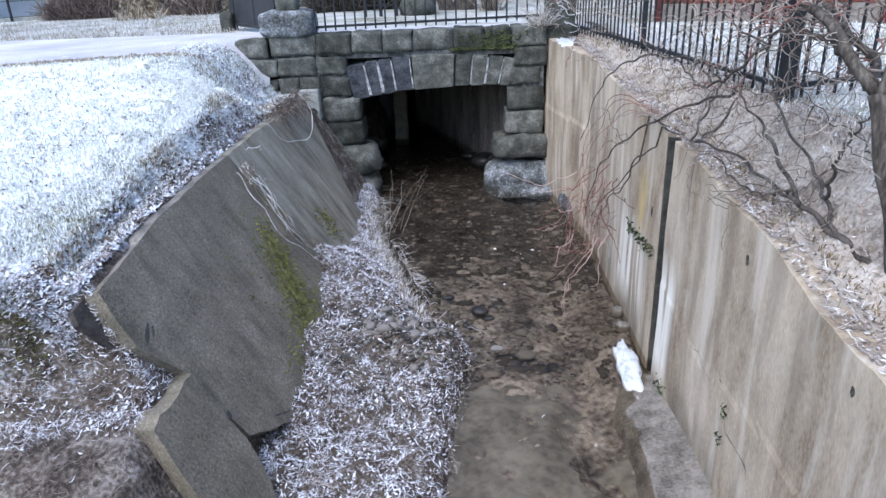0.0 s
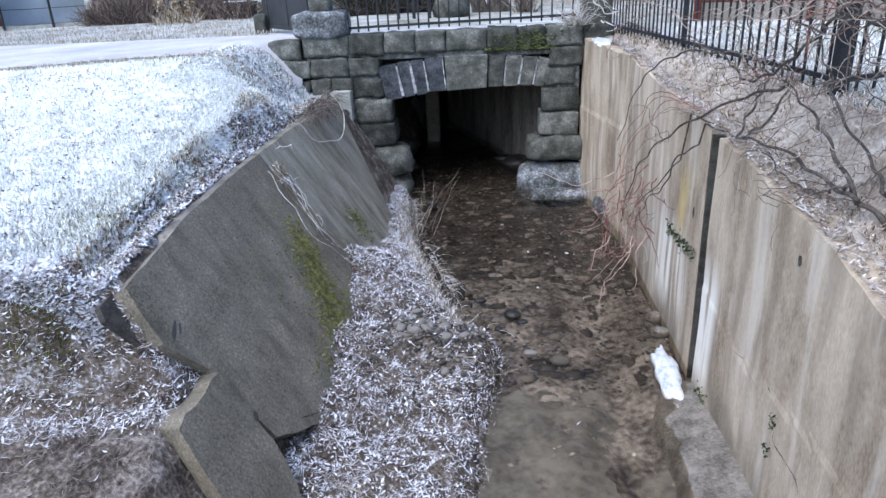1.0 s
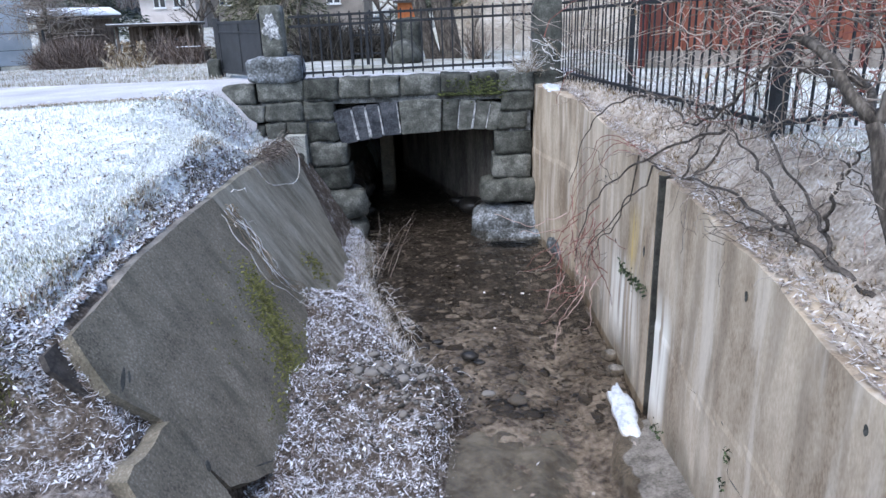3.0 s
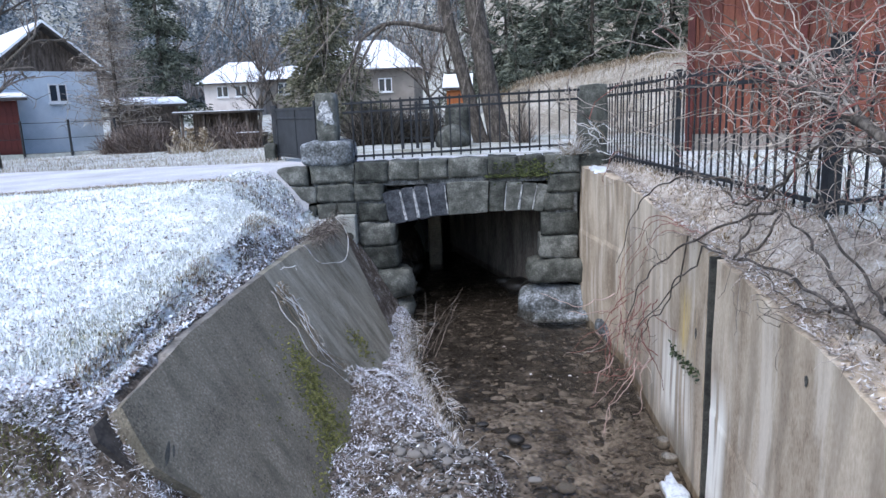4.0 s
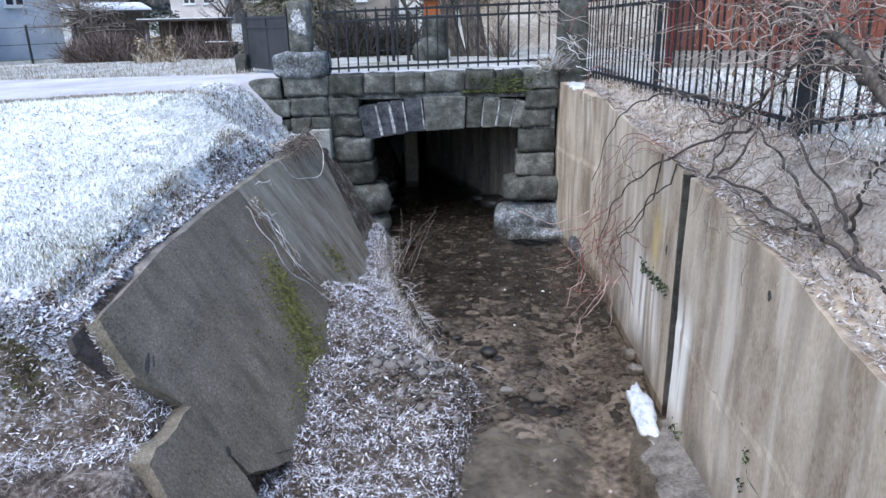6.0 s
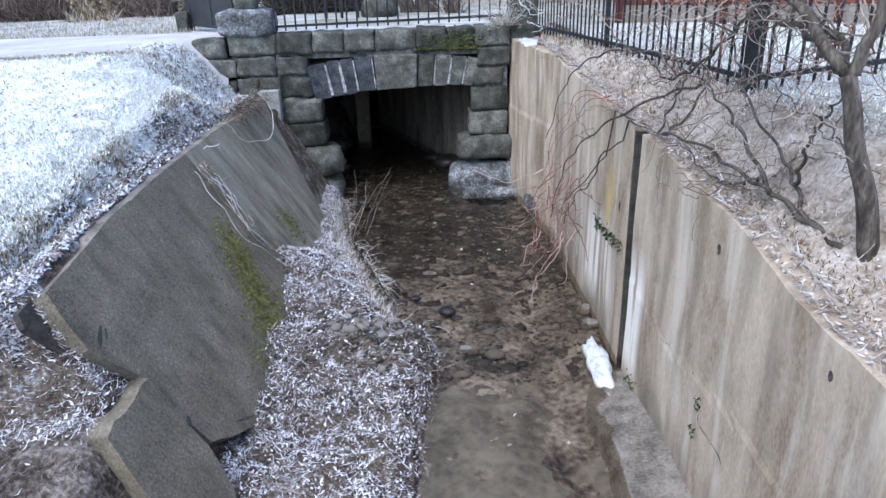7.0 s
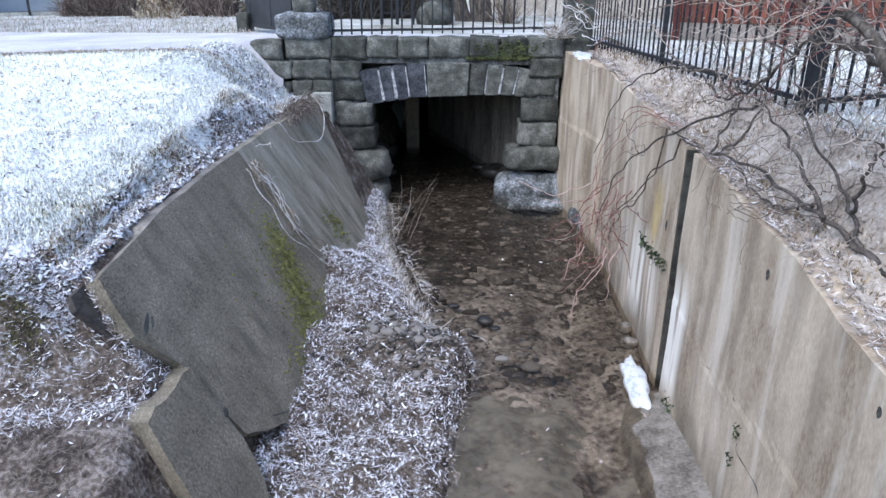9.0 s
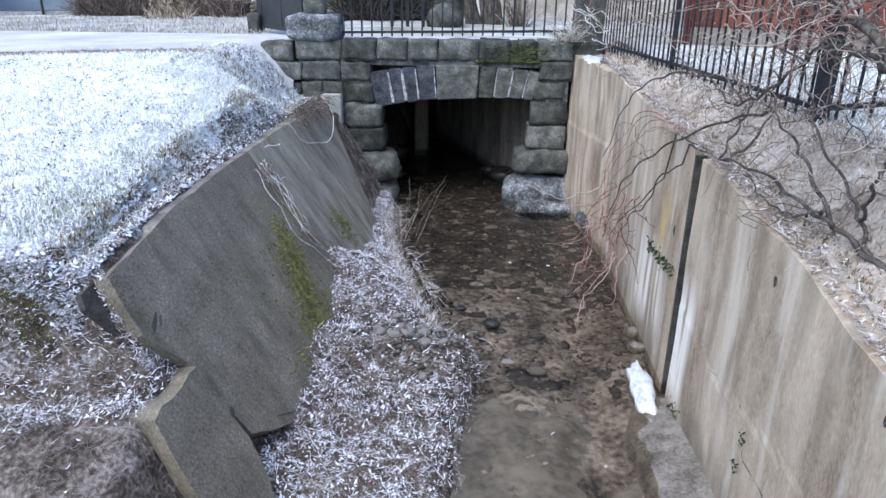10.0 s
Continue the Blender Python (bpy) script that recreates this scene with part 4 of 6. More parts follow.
def corkscrew_willow():
    g = np.random.default_rng(21)
    t = thing("corkscrew_willow", (2.36, 3.3, 2.25), "bare corkscrew willow with twisting grey-brown branches above the wall", "tree")
    trunk, limbs, twigs, red = Batch(), Batch(), Batch(), Batch()
    line = [(2.37, 3.3, 2.2), (2.27, 3.32, 2.6), (2.17, 3.36, 2.92), (2.13, 3.42, 3.17)]
    trunk.tube(through_points(line, 14, .006, 1), taper(14, .055, .042), 8)
    trunk.done("trunk", M_BARK, t, smooth=True)
    tops = [([(2.13, 3.42, 3.17), (1.99, 3.65, 3.45), (1.97, 4.05, 3.62), (2.0, 4.6, 3.74), (2.06, 5.3, 3.86)], .034, .014),
            ([(2.13, 3.42, 3.17), (2.2, 3.36, 3.4), (2.16, 3.4, 3.8), (2.1, 3.7, 4.3)], .034, .018),
            ([(2.13, 3.42, 3.17), (2.3, 3.8, 3.3), (2.4, 4.6, 3.5), (2.5, 5.2, 3.9)], .026, .012)]
    ends = []
    for i, (q, a, b) in enumerate(tops):
        pts = through_points(q, 22, .012, 30 + i)
        limbs = Batch()
        limbs.tube(pts, taper(22, a, b), 7)
        limbs.done('limb', M_BARK, t, smooth=True)
        ends += [(pts[k], 1) for k in range(6, 22, 2)]
    for i, (r, q) in enumerate(STEMS):
        pts = through_points(q, 44, .014, 50 + i)
        pts[:, 2] = np.maximum(pts[:, 2], np.where(pts[:, 0] > 1.9, np.maximum(land(pts[:, 0], pts[:, 1]), wall_top(pts[:, 1])) + (.02 if i else -.02), .15))
        limbs = Batch()
        limbs.tube(pts, taper(44, r * 1.6, .005), 6)
        limbs.done('limb', M_LIMB, t, smooth=True)
        ends += [(pts[k], 0) for k in range(8, 44, 3)]
    # twisting branches that spread back over the fence and droop over the wall
    for i in range(800):
        p, high = ends[g.integers(len(ends))]
        if not high and g.random() < .88:
            continue
        if high or g.random() < .05:
            d = np.array([g.normal(-.05, .5), abs(g.normal(.9, .5)), g.normal(.3, .34)])
            n = g.integers(12, 22)
            n = n + 12
            pts = walk_points(p, d, g.uniform(.8, 2.6), n, .24, .006, 1000 + i, .024)
        else:
            d = np.array([g.normal(-.3, .4), g.normal(.6, .5), g.normal(-.1, .4)])
            n = g.integers(10, 18)
            pts = walk_points(p, d, g.uniform(.25, .9), n + 6, .28, .03, 1000 + i, .02)
        pts[:, 2] = np.maximum(pts[:, 2], np.where(pts[:, 0] > 1.95, land(pts[:, 0], pts[:, 1]) + .02, .15))
        r = g.uniform(.0035, .0075) if high else g.uniform(.003, .005)
        (red if g.random() < (.24 if high else 0) else twigs).tube(pts, taper(len(pts), r, .0018), 4)
        for j in range(4 if high else 1):
            k = g.integers(2, len(pts) - 1)
            d2 = pts[k] - pts[k - 1] + g.standard_normal(3) * .08
            q = walk_points(pts[k], d2, g.uniform(.15, .55), 8, .35, .03, 5000 + i * 9 + j, .008)
            q[:, 2] = np.maximum(q[:, 2], np.where(q[:, 0] > 1.95, land(q[:, 0], q[:, 1]) + .02, .1))
            (red if g.random() < (.26 if high else .05) else twigs).tube(q, taper(9, .0036, .0016), 3)
    # darker low stems that rise from the bank and lean out over the wall
    low = Batch()
    for i in range(3):
        x, y = g.uniform(2.2, 2.55), g.uniform(3.4, 4.8)
        p = (x, y, float(land(x, y)))
        n = 26
        q = walk_points(p, (g.normal(-.16, .14), g.uniform(.6, 1), g.uniform(.2, .65)), g.uniform(.9, 1.9), n, .2, .02, 15000 + i, .022)
        q[:, 2] = np.maximum(q[:, 2], np.where(q[:, 0] > 1.9, np.maximum(land(q[:, 0], q[:, 1]), wall_top(q[:, 1])) + .04, .3))
        low.tube(q, taper(n + 1, g.uniform(.004, .007), .002), 5)
        for j in range(3):
            k = g.integers(8, n)
            r = walk_points(q[k], q[k] - q[k - 2] + g.standard_normal(3) * .12, g.uniform(.25, .8), 12, .25, .05, 16000 + i * 9 + j, .014)
            r[:, 2] = np.maximum(r[:, 2], np.where(r[:, 0] > 1.9, np.maximum(land(r[:, 0], r[:, 1]), wall_top(r[:, 1])) + .04, .3))
            low.tube(r, taper(13, .0042, .0018), 4)
    tagged(low.done("twig_spray", M_DARKTWIG, t, "darker low stems leaning over the wall"), kind="stuff")
    # red weeping twigs over the water
    for i in range(36):
        p = np.array([g.uniform(1.3, 1.85), g.uniform(7.0, 8.4), g.uniform(.8, 1.7)])
        q = walk_points(p, (g.normal(-.5, .4), g.normal(0, .4), -1), g.uniform(.5, 1.2), 14, .3, .05, 8000 + i, .012)
        q[:, 2] = np.maximum(q[:, 2], .1)
        red.tube(q, taper(15, .0065, .0022), 4)
    for i in range(4):
        q = through_points([(1.95, 6.2 + i * .25, 2.5), (1.75, 6.8 + i * .25, 2.45), (1.6, 7.3 + i * .2, 2.0), (1.5, 7.9 + i * .1, 1.3)], 18, .03, 900 + i)
        red.tube(q, taper(18, .005, .002), 5)
    tagged(twigs.done("twig_spray", M_TWIG, t), kind="stuff")
    tagged(red.done("twig_spray", M_REDTWIG, t, "reddish hanging twigs"), kind="stuff")
    # a few dead leaves that still hang on
    b = Batch()
    for i in range(45):
        p = np.array([g.uniform(1.7, 2.8), g.uniform(5, 8.5), g.uniform(3.2, 4.4)])
        s = g.uniform(.02, .045)
        u, v = g.standard_normal(3), g.standard_normal(3)
        u /= np.linalg.norm(u)
        v = np.cross(u, v)
        v /= np.linalg.norm(v)
        b.add([p - u * s, p + v * s * .4 + u * .1 * s, p + u * s, p - v * s * .4], [(0, 1, 2), (0, 2, 3)])
    tagged(b.done("dead_foliage", M_STRAW, t, "withered curled leaves"), kind="stuff")


corkscrew_willow()


def scatter(name, n, place, size, mat, label, category, tilt=.5, aspect=.45, lift=.012):
    """Many curled leaves lying on the ground, as one mesh."""
    g = np.random.default_rng(len(name) * 7 + n)
    x, y = place(g, n)
    n = len(x)
    z = np.where((x > 1.94) & (x < 2.15) & (y < 12), np.maximum(land(x, y), wall_top(y) + .012), land(x, y)) + lift * g.random(n) * 2
    s = g.uniform(size[0], size[1], n)
    a = g.random(n) * 6.283
    nx, ny = g.normal(0, tilt, n), g.normal(0, tilt, n)
    u = np.stack([np.cos(a), np.sin(a), nx * np.cos(a) + ny * np.sin(a)], 1)
    v = np.stack([-np.sin(a), np.cos(a), -nx * np.sin(a) + ny * np.cos(a)], 1)
    p = np.stack([x, y, z], 1)
    curl = g.uniform(-.3, .5, n)[:, None] * s[:, None] * np.array([0, 0, 1])
    w = aspect * s[:, None]
    q = np.stack([p - u * s[:, None] + curl, p - v * w, p + u * s[:, None] + curl, p + v * w], 1).reshape(-1, 3)
    i = np.arange(n) * 4
    f = np.concatenate([np.stack([i, i + 1, i + 3], 1), np.stack([i + 1, i + 2, i + 3], 1)])
    return tagged(raw(name, q, f, mat), label, category, kind="stuff")


M_DRYBROWN = material("brown_dead_grass", [(.05, .038, .03), (.12, .096, .077), (.27, .235, .205)], 8, 60, .95, 0, spread=.8, island=True)


def clumped(x, y, g):
    """Litter gathers in patches, with bare gaps between."""
    return np.sin(x * 9 + 2.2 * np.sin(y * 7)) + np.sin(y * 11 + 2 * np.sin(x * 6 + 1)) + g.normal(0, .7, len(x)) > -.75


def on_bank(g, n):
    y = g.uniform(2.6, 11.7, n)
    x = -1.6 + (bank_edge(y) + 1.6 - .02) * g.random(n)
    keep = ~((np.hypot((x + .55) / .5, (y - 6.2) / .55) < 1) & (g.random(n) < .75)) & (clumped(x, y, g) | (g.random(n) < .35))
    return x[keep], y[keep]


def on_ledge(g, n):
    y = g.uniform(4.0, 11.8, n)
    x = -2.6 - np.abs(g.normal(0, .16, n)) * (1 + 4 * smoothstep(8.5, 10.5, y))
    return x, y


def on_lawn_near(g, n):
    y = 4.05 + 5.2 * g.random(n) ** 2.3
    x = -2.6 - 3.6 * g.random(n)
    keep = clumped(x, y, g) | (g.random(n) < .4)
    return x[keep], y[keep]


def on_low(g, n):
    y = g.uniform(2.3, 4.25, n)
    x = g.uniform(-4.6, -2.0, n)
    keep = (x < wing_x(1.1) - .1) & ((y > 3.5 + .1 * np.sin(x * 5) + np.abs(g.normal(0, .12, n))) | (g.random(n) < .015))
    return x[keep], y[keep]


def on_low_soil(g, n):
    return g.uniform(-4.8, -2.05, n), g.uniform(2.2, 3.6, n)


def on_terrace(g, n):
    y = g.uniform(2.5, 12, n)
    x = 1.95 + np.where(g.random(n) < .25, .2 * g.random(n), 1.75 * g.random(n) ** 1.2)
    return x, y


scatter("leaf_litter", 26000, on_bank, (.007, .026), M_LEAF, "frost-covered dead leaves on the stream bank", "leaf litter", .42, .36)
scatter("stalk_litter", 20000, on_bank, (.015, .075), M_STRAWY, "frosted flattened stalks and grass on the stream bank", "dead grass", .28, .05)
scatter("leaf_litter", 9500, on_ledge, (.012, .036), M_LEAF, "frosted brown leaves along the wing wall", "leaf litter", .38, .5)
def slope_head(g, n):
    y = g.uniform(9.0, 12.0, n)
    return -2.7 - 1.5 * g.random(n), y


scatter("leaf_litter", 8000, slope_head, (.012, .035), M_GRASS, "frost-white grass and leaves on the slope by the bridge", "leaf litter", .3, .35)
scatter("leaf_litter", 17000, on_lawn_near, (.009, .028), M_LEAF, "frosted brown leaves thinning out over the lawn", "leaf litter", .38, .5)
scatter("stalk_litter", 30000, on_lawn_near, (.014, .06), M_STRAWY, "frosted flattened grass at the edge of the lawn", "dead grass", .25, .07)
scatter("leaf_litter", 7500, on_low, (.008, .024), M_LEAF, "frosted leaves on bare broken soil", "leaf litter", .42, .4)
scatter("stalk_litter", 17000, on_low, (.012, .06), M_STRAWY, "frosted flattened grass on the broken ground", "dead grass", .26, .06)
scatter("stalk_litter", 11000, on_low_soil, (.012, .05), M_DRYBROWN, "brown dead grass over bare soil", "dead grass", .25, .05)
scatter("leaf_litter", 7000, on_terrace, (.008, .026), M_LITTER, "pale dry leaves under the willow", "leaf litter", .35, .4)
scatter("stalk_litter", 5000, on_terrace, (.03, .09), M_LITTER, "pale dry stalks under the willow", "dead grass", .25, .05)


def blades(name, n, place, length, mat, label, category, lean=.9):
    """Grass blades, one bent strip each, as one mesh."""
    g = np.random.default_rng(n)
    x, y = place(g, n)
    n = len(x)
    z = land(x, y) - .004
    a = g.random(n) * 6.283
    h = g.uniform(length[0], length[1], n)
    d = np.stack([np.cos(a), np.sin(a)], 1) * (h * g.uniform(.2, lean, n))[:, None]
    w = np.stack([-np.sin(a), np.cos(a)], 1) * .0035
    base = np.stack([x, y, z], 1)
    def off(v2, dz):
        return base + np.concatenate([v2, np.broadcast_to(dz, (n,))[:, None]], 1)
    q = np.stack([off(-w, 0), off(w, 0), off(d * .45 + w, h * .6), off(d * .45 - w, h * .6), off(d, h * .75)], 1).reshape(-1, 3)
    i = np.arange(n) * 5
    f = np.concatenate([np.stack([i, i + 1, i + 2], 1), np.stack([i, i + 2, i + 3], 1), np.stack([i + 3, i + 2, i + 4], 1)])
    return tagged(raw(name, q, f, mat), label, category, kind="stuff")


def on_lawn(g, n):
    y = 4.4 + 6.4 * g.random(n) ** 1.3
    x = -2.7 - 6.7 * g.random(n) ** 1.2
    keep = y < road_near(x) - .05
    return x[keep], y[keep]


def by_step(g, n):
    y = g.uniform(4.3, 10.8, n)
    x = -2.87 + g.normal(0, .045, n) - .08 * wob(0 * y, y, 1.3) - .03 * wob(0 * y, y, 4.1, 2)
    keep = np.sin(y * 3.1) + .6 * np.sin(y * 7.7 + 1) > -.2
    x, y = x[keep], y[keep]
    return x, y


def bank_fringe(g, n):
    y = 6.5 + 4.6 * g.random(n)
    return bank_edge(y) - .17 + g.normal(0, .08, n), y


def wing_rim(g, n):
    y = g.uniform(4.0, 11.6, n)
    return -2.64 - np.abs(g.normal(0, .07, n)), y


def road_rim(g, n):
    x = g.uniform(-9, -3.2, n)
    return x, road_near(x) - np.abs(g.normal(0, .12, n))


blades("grass", 52000, on_lawn, (.03, .075), M_GRASS, "short lawn grass white with frost", "grass")
def lawn_slope(g, n):
    y = g.uniform(4.5, 10.2, n)
    return -2.86 - .6 * g.random(n), y
blades("grass", 13000, lawn_slope, (.03, .08), M_GRASS, "frosted grass on the slope beside the wing wall", "grass", 1.1)
def by_bridge(g, n):
    y = g.uniform(9.6, 11.9, n)
    x = -2.75 - 1.0 * g.random(n)
    keep = clumped(x, y, g)
    return x[keep], y[keep]
blades("grass", 700, by_bridge, (.05, .14), M_DRYBROWN, "brown dry grass on the slope beside the bridge", "grass", 1.2)
blades("grass", 2600, by_step, (.04, .1), M_STRAW, "dry tufts along the edge of the lawn", "grass")
blades("grass", 4200, wing_rim, (.02, .07), M_PALESTRAW, "dry grass along the top of the wing wall", "grass", 1.2)
blades("grass", 3800, bank_fringe, (.04, .13), M_PALESTRAW, "dry grass hanging over the edge of the bank", "grass", 1.5)
blades("grass", 2500, road_rim, (.03, .09), M_STRAW, "dry grass along the road", "grass")
def terrace_rim(g, n):
    y = g.uniform(2.6, 12, n)
    return 2.13 + np.abs(g.normal(0, .12, n)), y
blades("grass", 3500, terrace_rim, (.02, .06), M_STRAW, "dry stalks along the retaining wall", "grass", 1.4)
def fence_foot(g, n):
    y = g.uniform(4, 12, n)
    return fence_x(y) + g.normal(0, .09, n), y
blades("grass", 2000, fence_foot, (.03, .08), M_PALESTRAW, "dry grass at the foot of the iron fence", "grass")
def yard(g, n):
    return g.uniform(2.8, 7, n), g.uniform(4.5, 12, n)
def verge(g, n):
    x = g.uniform(-15, -4, n)
    y = road_far(x) + .1 + 6.5 * g.random(n) ** 1.5
    return x, y


def back_yard(g, n):
    x, y = g.uniform(2.4, 9, n), g.uniform(13, 21, n)
    return x, y


blades("grass", 9000, verge, (.05, .14), M_PALESTRAW, "frosted rough grass beside the road", "grass")
blades("grass", 4000, back_yard, (.05, .12), M_PALESTRAW, "frosted rough grass before the embankment", "grass")
def moss_spot(g, n):
    return -3.0 + g.normal(0, .11, n), 4.0 + g.normal(0, .07, n)
blades("grass", 1100, moss_spot, (.02, .05), M_MOSS, "green moss and grass showing through the leaves", "grass", 1.2)
blades("grass", 14000, yard, (.03, .07), M_GRASS, "frosted grass behind the iron fence", "grass")


def floating_bits():
    """Pale leaves and twig ends caught on the stream."""
    g = np.random.default_rng(31)
    n = 34
    y = 4.5 + 6.5 * g.random(n)
    x = bank_edge(y) + .1 + (1.75 - bank_edge(y)) * g.random(n)
    p = np.stack([x, y, water_z(y) + .022], 1)
    a = g.random(n) * 6.283
    u = np.stack([np.cos(a), np.sin(a), 0 * a], 1) * g.uniform(.012, .04, n)[:, None]
    v = np.stack([-np.sin(a), np.cos(a), 0 * a + .3], 1) * g.uniform(.006, .014, n)[:, None]
    q = np.stack([p - u, p - v, p + u, p + v + [0, 0, .01]], 1).reshape(-1, 3)
    i = np.arange(n) * 4
    f = np.concatenate([np.stack([i, i + 1, i + 2], 1), np.stack([i, i + 2, i + 3], 1)])
    tagged(raw("floating_leaves", q, f, M_LITTER), "pale dead leaves caught on the stream", "leaves", kind="stuff")


floating_bits()


def stones():
    g = np.random.default_rng(4)
    # stones of the gravel heap on the bank
    for i in range(26):
        x, y = -.55 + g.normal(0, .3), 6.2 + g.normal(0, .33)
        r = g.uniform(.025, .07)
        ob = part("bank_stone", pebble(g, r), M_PEBBLE, smooth=True)
        ob.matrix_basis = Matrix.Translation((x, y, float(land(x, y)) + r * .22)) @ Euler((g.normal(0, .3), g.normal(0, .3), g.random() * 6)).to_matrix().to_4x4()
        tagged(ob, "grey rounded stone in the gravel of the bank", "stone", "stones on the bank")
    for x, y, r, z, lab in ((.27, 7.22, .1, .03, "dark wet stone standing out of the stream"), (.42, 6.35, .065, .03, "pale stone at the edge of the stream"),
                            (.72, 6.3, .085, -.03, "flat pale stone just under the water"), (.98, 6.1, .06, -.04, "flat stone just under the water"), (.38, 7.05, .06, .02, "dark wet stone in the stream"),
                            (-.1, 7.6, .07, .02, "dark wet stone in the stream"), (.1, 6.9, .05, .02, "dark wet stone in the stream"), (-.95, 11.2, .1, .1, "stone in the tunnel mouth"),
                            (1.88, 7.2, .1, -.02, "pale stone at the foot of the wall"), (1.87, 6.85, .09, -.02, "pale stone at the foot of the wall")):
        ob = part("river_stone", pebble(g, r, .75 if "wall" in lab else .5), M_FOOTING if "wall" in lab else M_PEBBLE if "pale" in lab else M_WETSTONE, smooth=True)
        ob.matrix_basis = Matrix.Translation((x, y, z))
        tagged(ob, lab, "stone", "stones in the stream")
    # pebbles on the bed
    b = Batch()
    bm = bmesh.new()
    bmesh.ops.create_icosphere(bm, subdivisions=1, radius=1)
    vs = np.array([v.co[:] for v in bm.verts])
    fs = [tuple(v.index for v in f.verts) for f in bm.faces]
    bm.free()
    for i in range(2200):
        y = 5.9 + 11 * g.random() ** 1.2
        x = g.uniform(float(bank_edge(y)) if y < 12 else -1.6, 1.85)
        r = g.uniform(.01, .032)
        q = vs * np.array([r * g.uniform(.8, 1.5), r * g.uniform(.7, 1.2), r * .55]) * (1 + .2 * g.standard_normal((len(vs), 1)))
        b.add(q + [x, y, float(land(x, y)) + r * .1], fs)
    for i in range(230):
        y = 6.0 + 6.5 * g.random() ** 1.1
        x = g.uniform(float(bank_edge(y)) + .05, 1.8)
        r = g.uniform(.035, .1)
        q = vs * np.array([r * g.uniform(.9, 1.7), r * g.uniform(.7, 1.1), r * .3]) * (1 + .18 * g.standard_normal((len(vs), 1)))
        b.add(q + [x, y, float(land(x, y)) - r * .04], fs)
    tagged(b.done("pebbles", M_BEDPEBBLE, smooth=True), "brown and grey pebbles on the stream bed", "pebbles", kind="stuff")
    b = Batch()
    for i in range(700):
        x, y = -.5 + g.normal(0, .38), 6.15 + g.normal(0, .42)
        if x > bank_edge(y) - .02:
            continue
        r = g.uniform(.01, .03)
        q = vs * np.array([r * g.uniform(.8, 1.5), r * g.uniform(.7, 1.2), r * .7]) * (1 + .2 * g.standard_normal((len(vs), 1)))
        b.add(q + [x, y, float(land(x, y)) + r * .3], fs)
    tagged(b.done("gravel", M_PEBBLE, smooth=True), "grey gravel heaped on the bank", "gravel", kind="stuff")


stones()


# ---- details of walls and stream ----
def moss_on_wing():
    g = np.random.default_rng(12)
    b = Batch()
    oct_v = np.array([(1, 0, 0), (0, 1, 0), (-1, 0, 0), (0, -1, 0), (0, 0, 1), (0, 0, -1)], float)
    oct_f = [(0, 1, 4), (1, 2, 4), (2, 3, 4), (3, 0, 4), (1, 0, 5), (2, 1, 5), (3, 2, 5), (0, 3, 5)]
    for i in range(2300):
        k = g.random()
        if k < .8:
            s = g.random()
            y, z = 6.95 - .8 * s + g.normal(0, .12 + .1 * s), 1.2 - .85 * s + g.normal(0, .13)
        elif k < .86:
            y, z = 8.6 + g.normal(0, .15), .65 + g.normal(0, .13)
        elif k < .94:
            s = g.random()
            y, z = 7.2 - 1.9 * s + g.normal(0, .05), .42 - .1 * s + abs(g.normal(0, .1))
        else:
            y, z = 6.3 + g.normal(0, .4), 1.0 + g.normal(0, .25)
        if z < .25:
            continue
        r = g.uniform(.006, .02)
        b.add(oct_v * [r * g.uniform(.7, 1.4), r * g.uniform(.7, 1.6), r * .8] + [wing_x(z) + .002, y, z], oct_f)
    tagged(b.done("moss", M_MOSS), "green moss cushions on the damp concrete", "moss", kind="stuff")


moss_on_wing()


def moss_on_bridge():
    g = np.random.default_rng(13)
    b = Batch()
    v = np.array([(1, 0, 0), (0, 1, 0), (-1, 0, 0), (0, -1, 0), (0, 0, 1), (0, 0, -1)], float)
    f = [(0, 1, 4), (1, 2, 4), (2, 3, 4), (3, 0, 4), (1, 0, 5), (2, 1, 5), (3, 2, 5), (0, 3, 5)]
    for i in range(700):
        k = g.random()
        if k < .6:
            x, z = g.uniform(0, 1.05), 2.49 + abs(g.normal(0, .02))
            y = 11.9 + g.normal(0, .02)
        else:
            x, z = .75 + g.normal(0, .25), 2.62 + g.normal(0, .08)
            y = 11.895
        r = g.uniform(.006, .02)
        b.add(v * [r * 1.5, r * .7, r] + [x, y, z], f)
    tagged(b.done("moss", M_DARKMOSS), "moss in the joints of the bridge parapet", "moss", kind="stuff")


moss_on_bridge()


